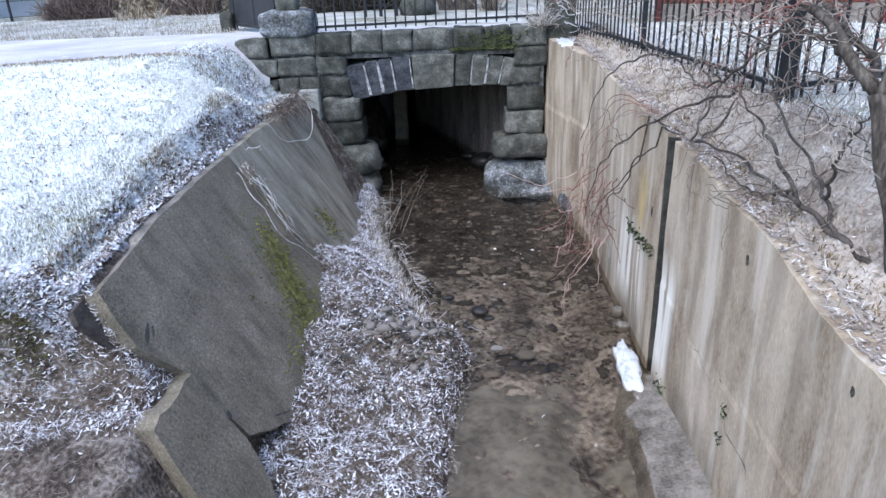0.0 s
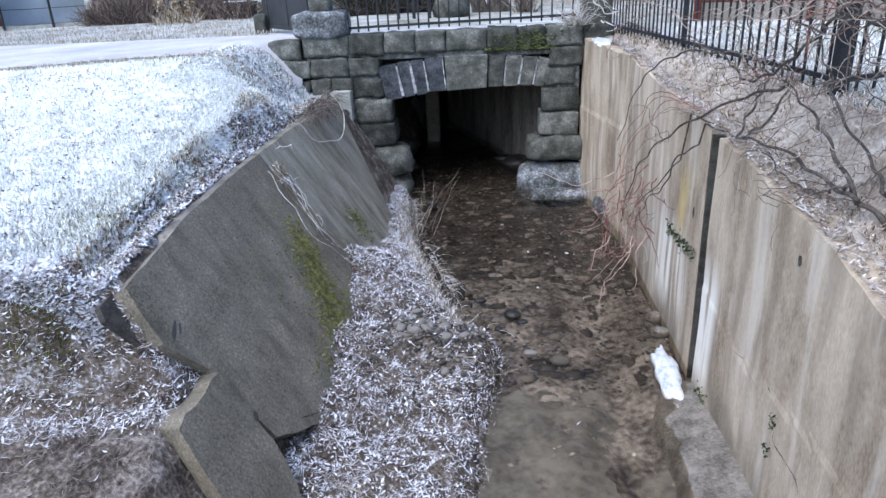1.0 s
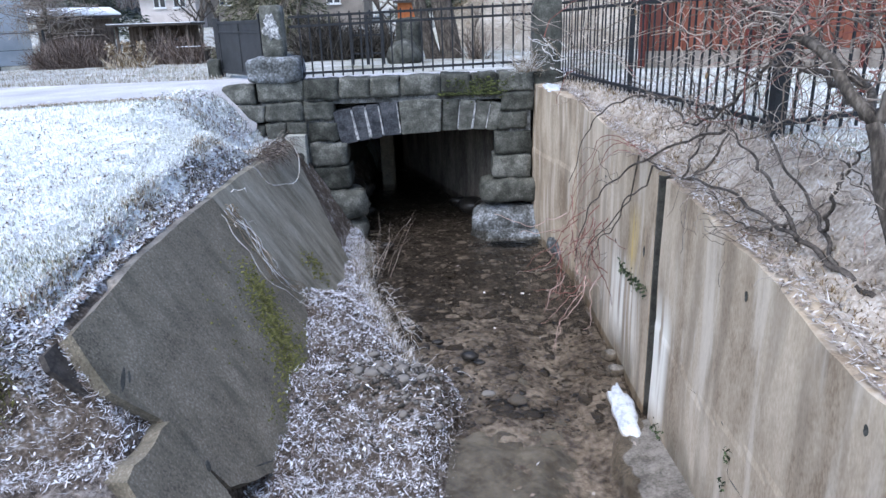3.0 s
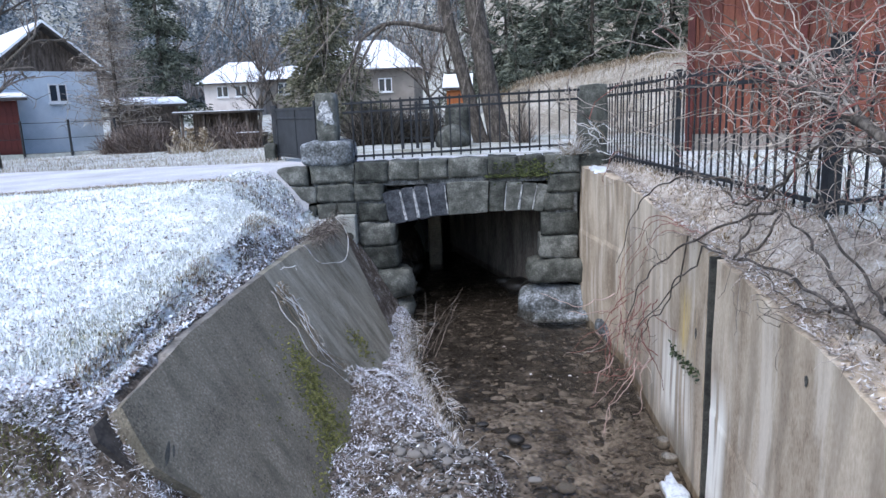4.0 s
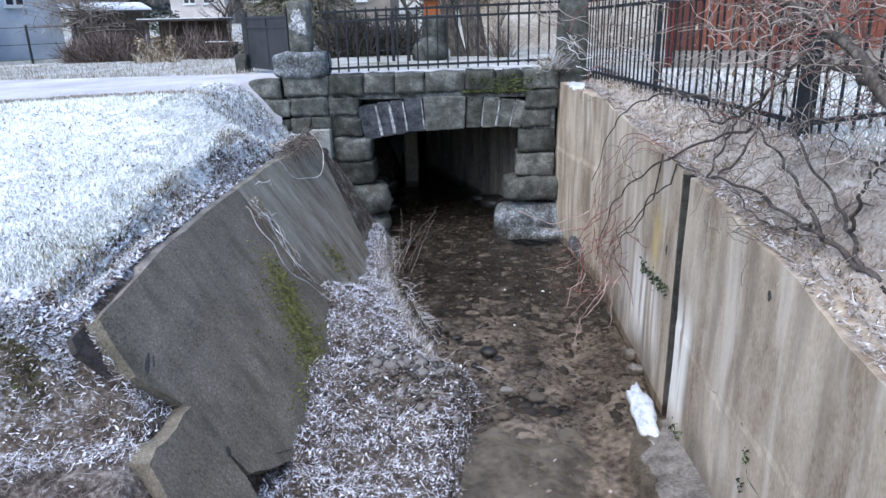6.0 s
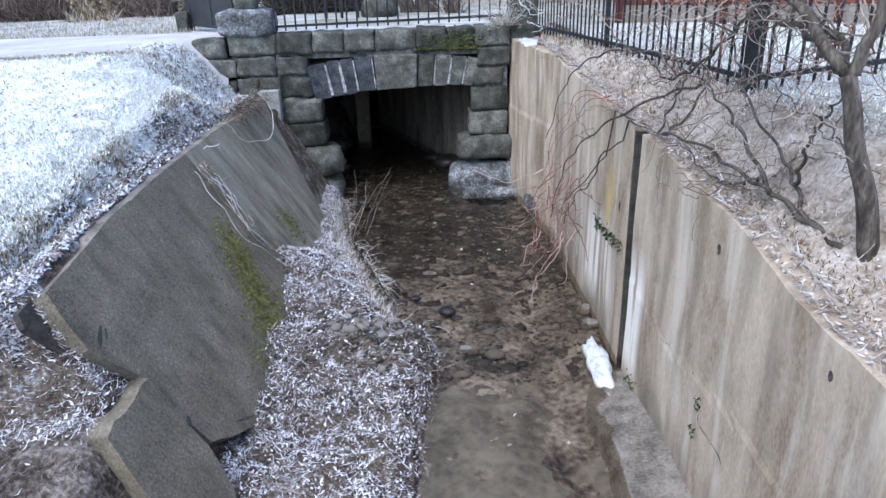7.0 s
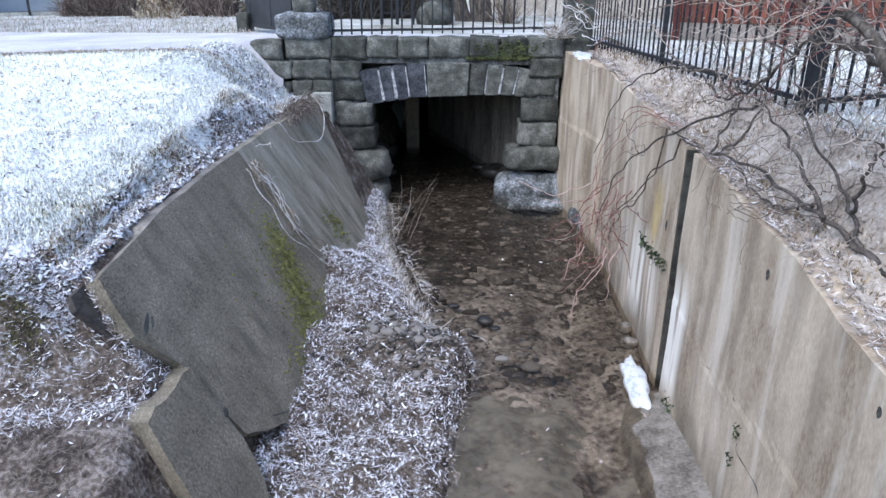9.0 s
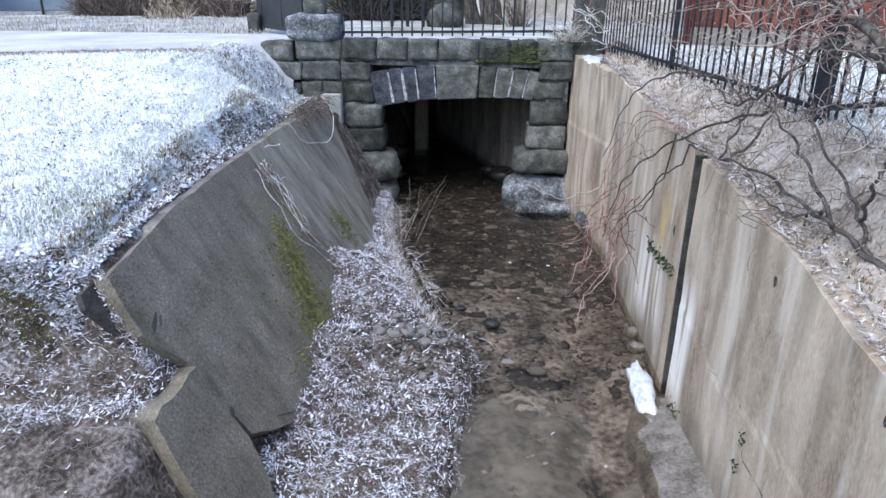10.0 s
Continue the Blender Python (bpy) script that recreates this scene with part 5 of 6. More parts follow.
def icy_patch(name, cx, cy, lx, ly, h, z, label, seed, turn=0.0):
    """A lumpy sheet of ice or snow with an uneven rim."""
    n, m = 28, 8
    v, f = [(0, 0, h)], []
    for k in range(1, m + 1):
        for i in range(n):
            a = i * 2 * math.pi / n
            r = k / m
            w = 1 + .55 * noise.noise(Vector((math.cos(a) * 2, math.sin(a) * 2, seed)))
            x, y = lx * r * w * math.cos(a), ly * r * w * math.sin(a)
            zz = h * (1 - r ** 3) * (1 + .7 * noise.noise(Vector((x * 9, y * 9, seed))))
            v.append((x, y, zz if k < m else -.04))
    for i in range(n):
        f.append((0, 1 + i, 1 + (i + 1) % n))
    for k in range(m - 1):
        for i in range(n):
            a, b = 1 + k * n + i, 1 + k * n + (i + 1) % n
            f.append((a, a + n, b + n, b))
    ob = raw(name, v, f, M_ICE, smooth=True)
    ob.matrix_basis = Matrix.Translation((cx, cy, z)) @ Matrix.Rotation(turn, 4, 'Z')
    return tagged(ob, label, "ice")


icy_patch("ice_sheet", 1.73, 6.02, .12, .48, .026, .015, "white ice frozen to the foot of the concrete wall", 3, -.06)
icy_patch("ice_sheet", 1.3, 11.55, .6, .22, .09, .1, "thin frozen splash ice in front of the bridge pier", 5).data.materials[0] = M_FROSTBLOCK
icy_patch("ice_sheet", 1.86, 11.0, .14, .7, .25, .1, "frozen splash ice at the foot of the concrete wall", 8).data.materials[0] = M_FROSTBLOCK

icy_patch("snow_patch", 1.86, 11.5, .16, .5, .025, 2.62, "thin snow on the end of the retaining wall", 11)
def footing():
    ys = np.arange(1.2, 5.9, .05)
    ts = np.linspace(0, 1, 9)
    v, f = [], []
    for y in ys:
        x0 = 1.4 + .03 * math.sin(y * 3) + .03 * noise.noise(Vector((0, y * 3.1, 2))) + .45 * max(0, y - 5.25) ** 1.3
        top = .05 - .05 * max(0, y - 4.9)
        for t in ts:
            x = x0 + (1.93 - x0) * t
            z = -.3 + .26 * min(1, t / .2) ** .5 + (top + .04) * t + .016 * noise.noise(Vector((x * 7, y * 7, 1))) + .006 * noise.noise(Vector((x * 25, y * 25, 4)))
            v.append((x, y, z))
    w = len(ts)
    f = [(j * w + i, j * w + i + 1, (j + 1) * w + i + 1, (j + 1) * w + i) for j in range(len(ys) - 1) for i in range(w - 1)]
    tagged(raw("wall_footing", v, f, M_FOOTING, smooth=True), "worn concrete footing at the foot of the wall", "footing", kind="structure")


footing()


def silt_bank():
    """Fine silt that thins out over the stony bed."""
    xs, ys = np.arange(-.2, 1.6, .03), np.arange(1.3, 7.0, .03)
    gx, gy = np.meshgrid(xs, ys)
    k = np.array([[noise.fractal(Vector((x * 2.3, y * 2.3, 7)), 1, 2, 4) for x in xs] for y in ys])
    cover = 1 - smoothstep(4.9, 6.7, gy) - smoothstep(.75, 1.5, gx)
    gz = land(gx, gy) + .05 * (cover - .42) + .05 * k
    gz = np.minimum(gz, water_z(gy) - .045)
    w = len(xs)
    f = [(j * w + i, j * w + i + 1, (j + 1) * w + i + 1, (j + 1) * w + i) for j in range(len(ys) - 1) for i in range(w - 1)]
    tagged(raw("silt", np.stack([gx, gy, gz], -1).reshape(-1, 3), f, M_SILT, smooth=True), "pale grey-brown silt on the stream bed", "silt", kind="stuff")


silt_bank()


def wall_marks():
    b = Batch()
    g = np.random.default_rng(3)
    crack = [(4.96, .85), (4.36, .97), (4.1, .91), (4.1, .62), (3.7, .66), (3.5, .3), (3.4, .05)]
    pts = through_points([(1.926, y, z) for y, z in crack], 40, .008, 4)
    pts[:, 0] = 1.927
    b.tube(pts, np.abs(g.normal(.0015, .0025, 40)) + .001, 4)
    tagged(b.done("wall_crack", M_MORTAR), "dark crack running through the concrete wall", "crack", kind="structure")
    for y, z, r in ((4.13, 1.97, .022), (6.34, 1.53, .035), (2.79, 1.85, .022), (4.1, .88, .03), (7.4, 1.3, .02), (8.0, 1.9, .02)):
        bm = pebble(g, r, 1.6)
        for v in bm.verts:
            v.co.x *= .15
        ob = part("wall_pit", bm, M_MORTAR)
        ob.matrix_basis = Matrix.Translation((1.93, y, z))
        tagged(ob, "small dark pit in the concrete wall", "pit", kind="structure")


wall_marks()


def leafy_clump(name, centres, n, size, mat, label, category, spread, seed):
    g = np.random.default_rng(seed)
    b = Batch()
    for i in range(n):
        c = np.array(centres[g.integers(len(centres))]) + g.normal(0, 1, 3) * spread
        u, w = g.standard_normal(3), g.standard_normal(3)
        u /= np.linalg.norm(u)
        w = np.cross(u, w)
        w /= np.linalg.norm(w)
        s = g.uniform(*size)
        b.add([c - u * s, c + w * s * .5, c + u * s, c - w * s * .5], [(0, 1, 2), (0, 2, 3)])
    return tagged(b.done(name, mat), label, category)


leafy_clump("ivy", [(1.9, 7.0 - k * .12, 1.12 + (.02 if k < 5 else .05)) for k in range(8)], 150, (.012, .032), M_IVY, "small dark evergreen fern rooted in the wall", "plant", (.012, .06, .04), 3)
leafy_clump("wall_plant", [(1.9, 4.08, .8), (1.9, 4.1, .55)], 30, (.01, .022), M_IVY, "tiny green plant in a wall crack", "plant", (.01, .03, .04), 4)["kind"] = "stuff"
leafy_clump("wall_plant", [(1.88, 5.45, .12)], 40, (.01, .025), M_IVY, "small green tuft at the foot of the wall", "plant", (.03, .06, .03), 5)["kind"] = "stuff"


def dry_vines():
    g = np.random.default_rng(8)
    t = thing("dry_vine", (-2.3, 7.5, 1.9), "dry straw-coloured vine hanging down the wing wall", "plant")
    b = Batch()
    for i in range(16):
        y0 = 7.5 + g.normal(0, .12)
        q = [(wing_x(z) + .03 + .03 * g.random(), y + g.normal(0, .06), z) for y, z in ((y0, 1.8), (y0, 1.45), (y0 - .15, 1.05), (y0 + .1, .7), (y0 + .2, .42))]
        q = q[:g.integers(3, 6)]
        b.tube(through_points(q, 22, .022, 60 + i), taper(22, .006, .002), 4)
    for i in range(26):
        p = (wing_x(1.7) + .05, 7.55 + g.normal(0, .12), 1.6 + g.normal(0, .12))
        b.tube(walk_points(p, g.standard_normal(3), g.uniform(.15, .4), 8, .5, .08, 300 + i, .01), taper(9, .004, .0015), 3)
    for i in range(14):
        p = (wing_x(.7) + .06, 7.5 + g.normal(0, .15), .72 + g.normal(0, .08))
        b.tube(walk_points(p, (g.normal(.3, .5), g.normal(0, 1), g.normal(-.4, .4)), g.uniform(.2, .5), 8, .4, .08, 500 + i, .01), taper(9, .005, .0015), 3)
    b.done("stem_spray", M_PALESTRAW, t)
    t = thing("hanging_root", (-2.4, 9.6, 1.9), "thin pale root looping down over the wall", "plant")
    b = Batch()
    b.tube(through_points([(-2.45, 9.0, 1.95), (-2.3, 9.2, 1.65), (-2.1, 9.9, 1.5), (-2.1, 10.4, 1.8), (-2.3, 10.4, 2.1)], 24, .012, 3), taper(24, .009, .006), 5)
    b.done("stem", M_PALESTRAW, t)
    # dead stalks standing in the stream's edge
    t = thing("dead_stalks", (-.95, 9.8, .1), "dead bare stalks leaning over the water", "plant")
    b = Batch()
    for i in range(9):
        p = (-.95 + g.normal(0, .1), 9.9 + g.normal(0, .15), .05)
        b.tube(walk_points(p, (g.uniform(.15, .75), -.1, 1), g.uniform(.6, 1.35), 8, .12, .0, 700 + i), taper(9, .008, .002), 4)
    b.done("stem_spray", M_TWIG, t)
    # dry grass overhanging the bank
    b = Batch()
    for i in range(150):
        y = g.choice([8.2, 7.7, 10.4]) + g.normal(0, .5)
        x = float(bank_edge(y)) - .05
        b.tube(walk_points((x, y, float(land(x - .2, y)) + .02), (g.normal(.8, .4), g.normal(-.5, .7), .5), g.uniform(.1, .34), 6, .2, .2, 900 + i), taper(7, .003, .001), 3)
    tagged(b.done("grass", M_PALESTRAW), "dry grass drooping from the bank into the stream", "grass", kind="stuff")
    # dry tuft above the wall by the bridge
    b = Batch()
    for i in range(420):
        y = 10.2 + g.normal(0, .45)
        b.tube(walk_points((-2.5 + g.normal(0, .08), y, 1.95 + g.normal(0, .03)), (g.normal(.7, .5), g.normal(-.2, .4), g.normal(.3, .4)), g.uniform(.12, .42), 6, .15, .2, 2000 + i), taper(7, .004, .001), 3)
    tagged(b.done("grass", M_DRYBROWN), "brown dry grass hanging over the wing wall by the bridge", "grass", kind="stuff")
    # fallen sticks on the bank
    for i in range(14):
        y = g.uniform(3.6, 9)
        x = g.uniform(-1.35, float(bank_edge(y)) - .2)
        a = g.random() * 3.14
        q = walk_points((x, y, float(land(x, y)) + .04), (math.cos(a), math.sin(a), .03), g.uniform(.25, .7), 8, .06, 0, 1200 + i)
        q[:, 2] = np.maximum(land(q[:, 0], q[:, 1]) + .03, .06)
        st = Batch()
        st.tube(q, taper(9, .008, .004), 5)
        tagged(st.done("stick", M_TWIG), "thin fallen stick lying on the frosted bank", "stick", "sticks on the bank")


dry_vines()

lich = icy_patch("lichen_patch", -2.71, 11.97, .14, .21, .012, 3.66, "pale lichen patch on the gate pillar", 17)
lich.data.materials[0] = M_LIME
lich.matrix_basis = Matrix.Translation((-2.71, 11.975, 3.66)) @ Matrix.Rotation(radians(90), 4, 'X')
pipe = thing("drain_box", (-2.45, 11.9, 1.6), "small pale plastered box with a drain hole beside the arch", "drain")
part("body", boxes(((-2.6, 11.76, 1.2), (-2.27, 12.0, 1.92)), bevel=.012), M_PIPE, pipe)
hole = bmesh.new()
bmesh.ops.create_cone(hole, cap_ends=True, segments=16, radius1=.07, radius2=.07, depth=.03, matrix=pose(-2.38, 11.76, 1.55, 90))
part("opening", hole, M_MORTAR, pipe, "dark round opening")


def pillar_growth():
    g = np.random.default_rng(88)
    t = thing("dry_bush", (1.5, 11.95, 2.85), "pale dry bush growing against the stone pillar", "bush")
    b = Batch()
    for i in range(120):
        p = (1.5 + g.normal(0, .1), 11.93 + g.normal(0, .05), 2.84)
        b.tube(walk_points(p, (g.normal(0, .5), g.normal(-.2, .3), 1), g.uniform(.2, .6), 8, .3, .04, 6600 + i, .01), taper(9, .005, .002), 3)
    for i in range(7):
        p = (1.75 + g.normal(0, .1), 11.85, 2.9 + g.uniform(0, .5))
        b.tube(walk_points(p, (g.normal(0, .6), -.3, g.normal(-.2, .7)), g.uniform(.5, 1.1), 16, .25, .05, 6800 + i, .02), taper(17, .008, .003), 4)
    tagged(b.done("stem_spray", M_PALESTRAW, t), kind="stuff")


pillar_growth()


# ---- trees ----
def grow(limbs, twigs, p, d, length, r, level, g, droop=0.0, up=.12, split=3, twig_level=2, spread=.7):
    n = 6
    pts = walk_points(p, d, length, n, .13, droop - up * .25, int(g.integers(1 << 30)))
    (limbs if level < twig_level else twigs).tube(pts, taper(n + 1, r, r * .55), 6 if level == 0 else (5 if level == 1 else 3))
    if level >= 4 or r < .004:
        return
    for i in range(split + (level == 0) * 3):
        k = g.integers(2, n + 1)
        d2 = (pts[k] - pts[k - 1]) / (length / n) + g.standard_normal(3) * spread + np.array([0, 0, up])
        grow(limbs, twigs, pts[k], d2, length * g.uniform(.45, .7), r * .5, level + 1, g, droop, up, split, twig_level, spread)


def bare_tree(name, at, height, r, label, seed, split=3, droop=0.0, spread=.7, mat=M_BARK, twig=M_DARKTWIG, lean=(0, 0, 1)):
    t = thing(name, at, label, "tree")
    limbs, twigs = Batch(), Batch()
    g = np.random.default_rng(seed)
    grow(limbs, twigs, at, lean, height * .55, r, 0, g, droop, .25, split, 2, spread)
    limbs.done("trunk", mat, t, smooth=True)
    twigs.done("crown", twig, t)
    return t


def tufts(centres, dirs, size, g, width=.16):
    """Small needle tufts, one bent diamond each: vertices and faces."""
    n = len(centres)
    u = dirs + g.normal(0, .45, (n, 3))
    u /= np.linalg.norm(u, axis=1, keepdims=True) + 1e-6
    w = np.cross(u, g.standard_normal((n, 3)))
    w /= np.linalg.norm(w, axis=1, keepdims=True) + 1e-6
    s = (size * g.uniform(.6, 1.4, n))[:, None]
    q = np.stack([centres - u * s * .4, centres + w * s * width, centres + u * s, centres - w * s * width], 1).reshape(-1, 3)
    k = np.arange(n) * 4
    return q, np.concatenate([np.stack([k, k + 1, k + 2], 1), np.stack([k, k + 2, k + 3], 1)])


def conifer(name, at, height, radius, label, seed, mat, n=9000, low=.06, size=.16, droop=.3):
    """Trunk and boughs set with small needle tufts."""
    t = thing(name, at, label, "tree")
    g = np.random.default_rng(seed)
    at = np.array(at, float)
    tr = Batch()
    tr.tube([at + (0, 0, height * k / 6) for k in range(7)], taper(7, height * .016, .01), 6)
    tr.done("trunk", M_BARK, t)
    boughs = int(40 + height * 16)
    f = low + (1 - low) * g.random(boughs) ** 1.25
    a = g.random(boughs) * 6.283
    R = radius * (1 - f) ** .85 * g.uniform(.6, 1.2, boughs) + .1
    pick = g.choice(boughs, n, p=R / R.sum())
    s = g.random(n) ** .7
    r = R[pick] * s
    ang = a[pick] + g.normal(0, .1, n) / (s + .2)
    c = np.stack([at[0] + np.cos(ang) * r, at[1] + np.sin(ang) * r, at[2] + height * f[pick] + .15 * R[pick] - droop * r + g.normal(0, .05 * radius, n)], 1)
    d = np.stack([np.cos(ang), np.sin(ang), np.full(n, -.25)], 1)
    v, fc = tufts(c, d, size, g)
    raw("crown", v, fc, mat, t)
    return t


def larch(name, at, height, radius, label, seed):
    """A leafless larch: level boughs with hanging twigs."""
    t = thing(name, at, label, "tree")
    g = np.random.default_rng(seed)
    at = np.array(at, float)
    tr, tw = Batch(), Batch()
    tr.tube([at + (0, 0, height * k / 6) for k in range(7)], taper(7, .1, .012), 6)
    tr.done("trunk", M_BARK, t)
    for i in range(300):
        f = .1 + .88 * g.random()
        a = g.random() * 6.283
        R = radius * (1 - f) ** .7 * g.uniform(.7, 1.2) + .15
        p = walk_points(at + (0, 0, height * f), (math.cos(a), math.sin(a), .12), R, 6, .08, .01, seed * 999 + i)
        tw.tube(p, taper(7, .016, .006), 3)
        for j in range(13):
            k = g.integers(1, 7)
            tw.tube(walk_points(p[k], (g.normal(0, .6), g.normal(0, .6), g.normal(-.1, .6)), g.uniform(.15, .5), 3, .2, .05, seed * 77 + i * 11 + j), taper(4, .009, .004), 3)
    tagged(tw.done("crown", M_NEEDLE_PALE, t), kind="stuff")


# the twin-trunked tree beyond the bridge
def twin_tree():
    t = thing("willow_tree", (.1, 18, 2.7), "tall bare tree with two thick trunks and arching boughs", "tree")
    tr = Batch()
    tr.tube(through_points([(-.02, 18, 2.55), (-.2, 18, 3.2), (-.5, 18, 4.4), (-.9, 18, 6.1), (-1.2, 18.1, 8)], 16, .01, 2), [.3, .24] + list(taper(14, .19, .13)), 10)
    tr.done("trunk", M_BARK, t, smooth=True)
    tr = Batch()
    tr.tube(through_points([(.4, 18, 2.55), (.3, 18, 3.2), (.05, 18.1, 4.6), (-.2, 18.2, 6.2), (-.3, 18.2, 8)], 16, .01, 5), [.36, .31] + list(taper(14, .27, .22)), 10)
    tr.done("trunk", M_BARK, t, smooth=True)
    b, w = Batch(), Batch()
    arch = [(-.75, 18, 5.5), (-1.6, 17.9, 5.72), (-2.5, 17.8, 5.78), (-3.0, 17.8, 5.4), (-3.3, 17.8, 4.8), (-3.7, 17.8, 4.2)]
    b.tube(through_points(arch, 24, .02, 7), taper(24, .07, .02), 6)
    b.tube(through_points([(-2.3, 17.8, 5.78), (-2.8, 17.7, 5.3), (-3.05, 17.7, 4.7), (-3.35, 17.7, 3.9), (-3.6, 17.7, 3.4)], 20, .02, 8), taper(20, .04, .012), 5)
    b.tube(through_points([(-.5, 18.1, 5.6), (.1, 18, 5.3), (.35, 18, 5.15)], 8, .01, 9), taper(8, .06, .04), 6)
    g = np.random.default_rng(77)
    for i in range(70):
        p = np.array([g.uniform(-6.5, 1.5), 17.8 + g.normal(0, .6), g.uniform(6.0, 8.0)])
        w.tube(walk_points(p, (g.normal(-.3, .4), 0, -1), g.uniform(.8, 3.2), 10, .09, .03, 3000 + i), taper(11, .014, .004), 3)
    for i in range(40):
        k = through_points(arch, 24, .02, 7)[g.integers(6, 24)]
        w.tube(walk_points(k, (g.normal(-.2, .5), g.normal(0, .4), -1), g.uniform(.4, 1.6), 8, .12, .02, 4000 + i), taper(9, .012, .003), 3)
    b.done("bough", M_BARK, t, smooth=True)
    tagged(w.done("twig_spray", M_DARKTWIG, t), kind="stuff")


twin_tree()
leafy = bare_tree("shrub", (.95, 17.2, 2.7), 1.5, .03, "small bare shrub behind the bridge railing", 5, 5, spread=.5)
for k in range(14):
    g_ = np.random.default_rng(600 + k)
    sb = Batch()
    for i in range(7):
        sb.tube(walk_points((.95 + g_.normal(0, .1), 17.2, 2.72), (g_.normal(0, .5), g_.normal(0, .4), 1), g_.uniform(.5, 1.0), 6, .1, -.02, 610 + k * 9 + i), taper(7, .012, .004), 3)
    sb.done("shoot", M_TWIG, leafy)

conifer("pine_tree", (-5.2, 23.5, 2.7), 7.6, 2.0, "green-brown pine behind the yard gate", 3, M_PINE, 24000, .03, .13)
conifer("spruce_tree", (-15.6, 34, 3.0), 11, 2.3, "dark green spruce between the houses", 4, M_NEEDLE, 13000, .05, .2)
larch("larch_tree", (-13.4, 25.3, 2.75), 6.8, 1.7, "leafless pale brown larch by the hedge", 6)
conifer("spruce_tree", (1.2, 26.2, 3.7), 2.6, .85, "small dark spruce on the grassy bank", 8, M_NEEDLE, 5000, .03, .12)
for k, (x, y, h) in enumerate(((2.6, 27.5, 5), (4.2, 28, 6.5), (5.6, 27, 5.5), (7.2, 28, 7), (8.8, 27, 6), (1.0, 31, 6), (3.2, 33, 8), (10.5, 31, 8), (-.4, 37, 7), (6.4, 35, 9), (12.5, 33, 9))):
    conifer("spruce_tree", (x, y, float(land(x, y)) - .2), h, h * .27, "grey-green spruce on the wooded slope", 20 + k, M_NEEDLE, 5200, .02, .2)
for k, (x, y, h) in enumerate(((-9.5, 33, 6), (-7.4, 36, 7), (-2.2, 33, 6.5), (-1.2, 30, 5.5), (-9.4, 29, 5), (-20, 57, 9), (-25, 58, 9), (-6.6, 29, 4.5))):
    bare_tree("bare_tree", (x, y, float(land(x, y)) - .05), h, .09, "slim bare deciduous tree behind the gardens", 40 + k, 4)
bare_tree("apple_tree", (-12.3, 16.9, 2.5), 5.2, .13, "dark garden tree with bare drooping branches beside the road", 91, 4, .06, .8)


def far_woods():
    """Distant frosted woods on the valley sides, their colour lifted bluish for haze."""
    g = np.random.default_rng(55)
    n, k = 1700, 300
    y = 66 + 240 * g.random(n) ** 1.4
    x = g.uniform(-.95, .5, n) * y
    h = g.uniform(4.5, 10, n)
    f = np.tile(np.linspace(.03, .98, k), (n, 1)).ravel()
    a = g.random(n * k) * 6.283
    R = np.repeat(h * g.uniform(.15, .23, n), k) * (1 - f) ** .85 * g.random(n * k) ** .5 + .1
    hh = np.repeat(h, k)
    c = np.stack([np.repeat(x, k) + R * np.cos(a), np.repeat(y, k) + R * np.sin(a), np.repeat(land(x, y), k) + hh * f - .2 * R], 1)
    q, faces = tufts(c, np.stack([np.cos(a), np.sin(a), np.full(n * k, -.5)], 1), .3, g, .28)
    tagged(raw("far_woods", q, faces, M_FARWOOD), "distant frosted grey-green conifer woods on the hillsides, haze put into their colour", "woods", kind="stuff")
    b = Batch()
    for i in range(260):
        y = g.uniform(57, 80)
        x = g.uniform(-.9, .35) * y
        z = float(land(x, y))
        h = g.uniform(4, 8)
        for j in range(16):
            q = walk_points((x, y, z + h * .15), (g.normal(0, .3), g.normal(0, .3), 1), h * g.uniform(.5, .95), 4, .12, 0, 9000 + i * 20 + j)
            b.tube(q, taper(5, .04, .01), 3)
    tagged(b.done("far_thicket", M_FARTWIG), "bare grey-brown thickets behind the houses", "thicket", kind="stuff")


far_woods()


def on_bank_face(g, n):
    x = g.uniform(.5, 12, n)
    return x, 26.2 - .25 * x - np.abs(g.normal(0, 1.3, n)) + .6


blades("grass", 9000, on_bank_face, (.15, .4), M_STRAW, "long dry grass on the embankment", "grass", 1.2)


def bush(name, at, size, label, seed, mat=M_TWIG, n=260):
    t = thing(name, at, label, "bush")
    g = np.random.default_rng(seed)
    b = Batch()
    for i in range(n):
        p = np.array(at) + np.array([g.uniform(-1, 1) * size[0] * .8, g.uniform(-1, 1) * size[1] * .8, 0])
        k = math.sqrt(max(.1, 1 - ((p[0] - at[0]) / size[0]) ** 2))
        b.tube(walk_points(p, (g.normal(0, .35), g.normal(0, .35), 1), size[2] * k * g.uniform(.7, 1.05), 6, .2, .02, seed * 1000 + i), taper(7, .014, .005), 3)
    tagged(b.done("stem_spray", mat, t), kind="stuff")


bush("hedge_bush", (-11.3, 22.5, 2.45), (1.3, .7, 1.2), "dense rounded brown leafless hedge bush", 3, M_BUSHTWIG, 1500)
bush("hedge_bush", (-8.2, 21.8, 2.6), (.5, .4, 1.2), "brown withered garden bush", 4, M_BUSHTWIG, 160)
bush("garden_bush", (-2.95, 19.0, 2.72), (.8, .5, 1.3), "dense dark leafless shrub behind the bridge railing", 15, M_SHRUB, 900)
bush("garden_bush", (-1.75, 19.4, 2.72), (.65, .5, 1.15), "dense dark leafless shrub behind the bridge railing", 16, M_SHRUB, 650)
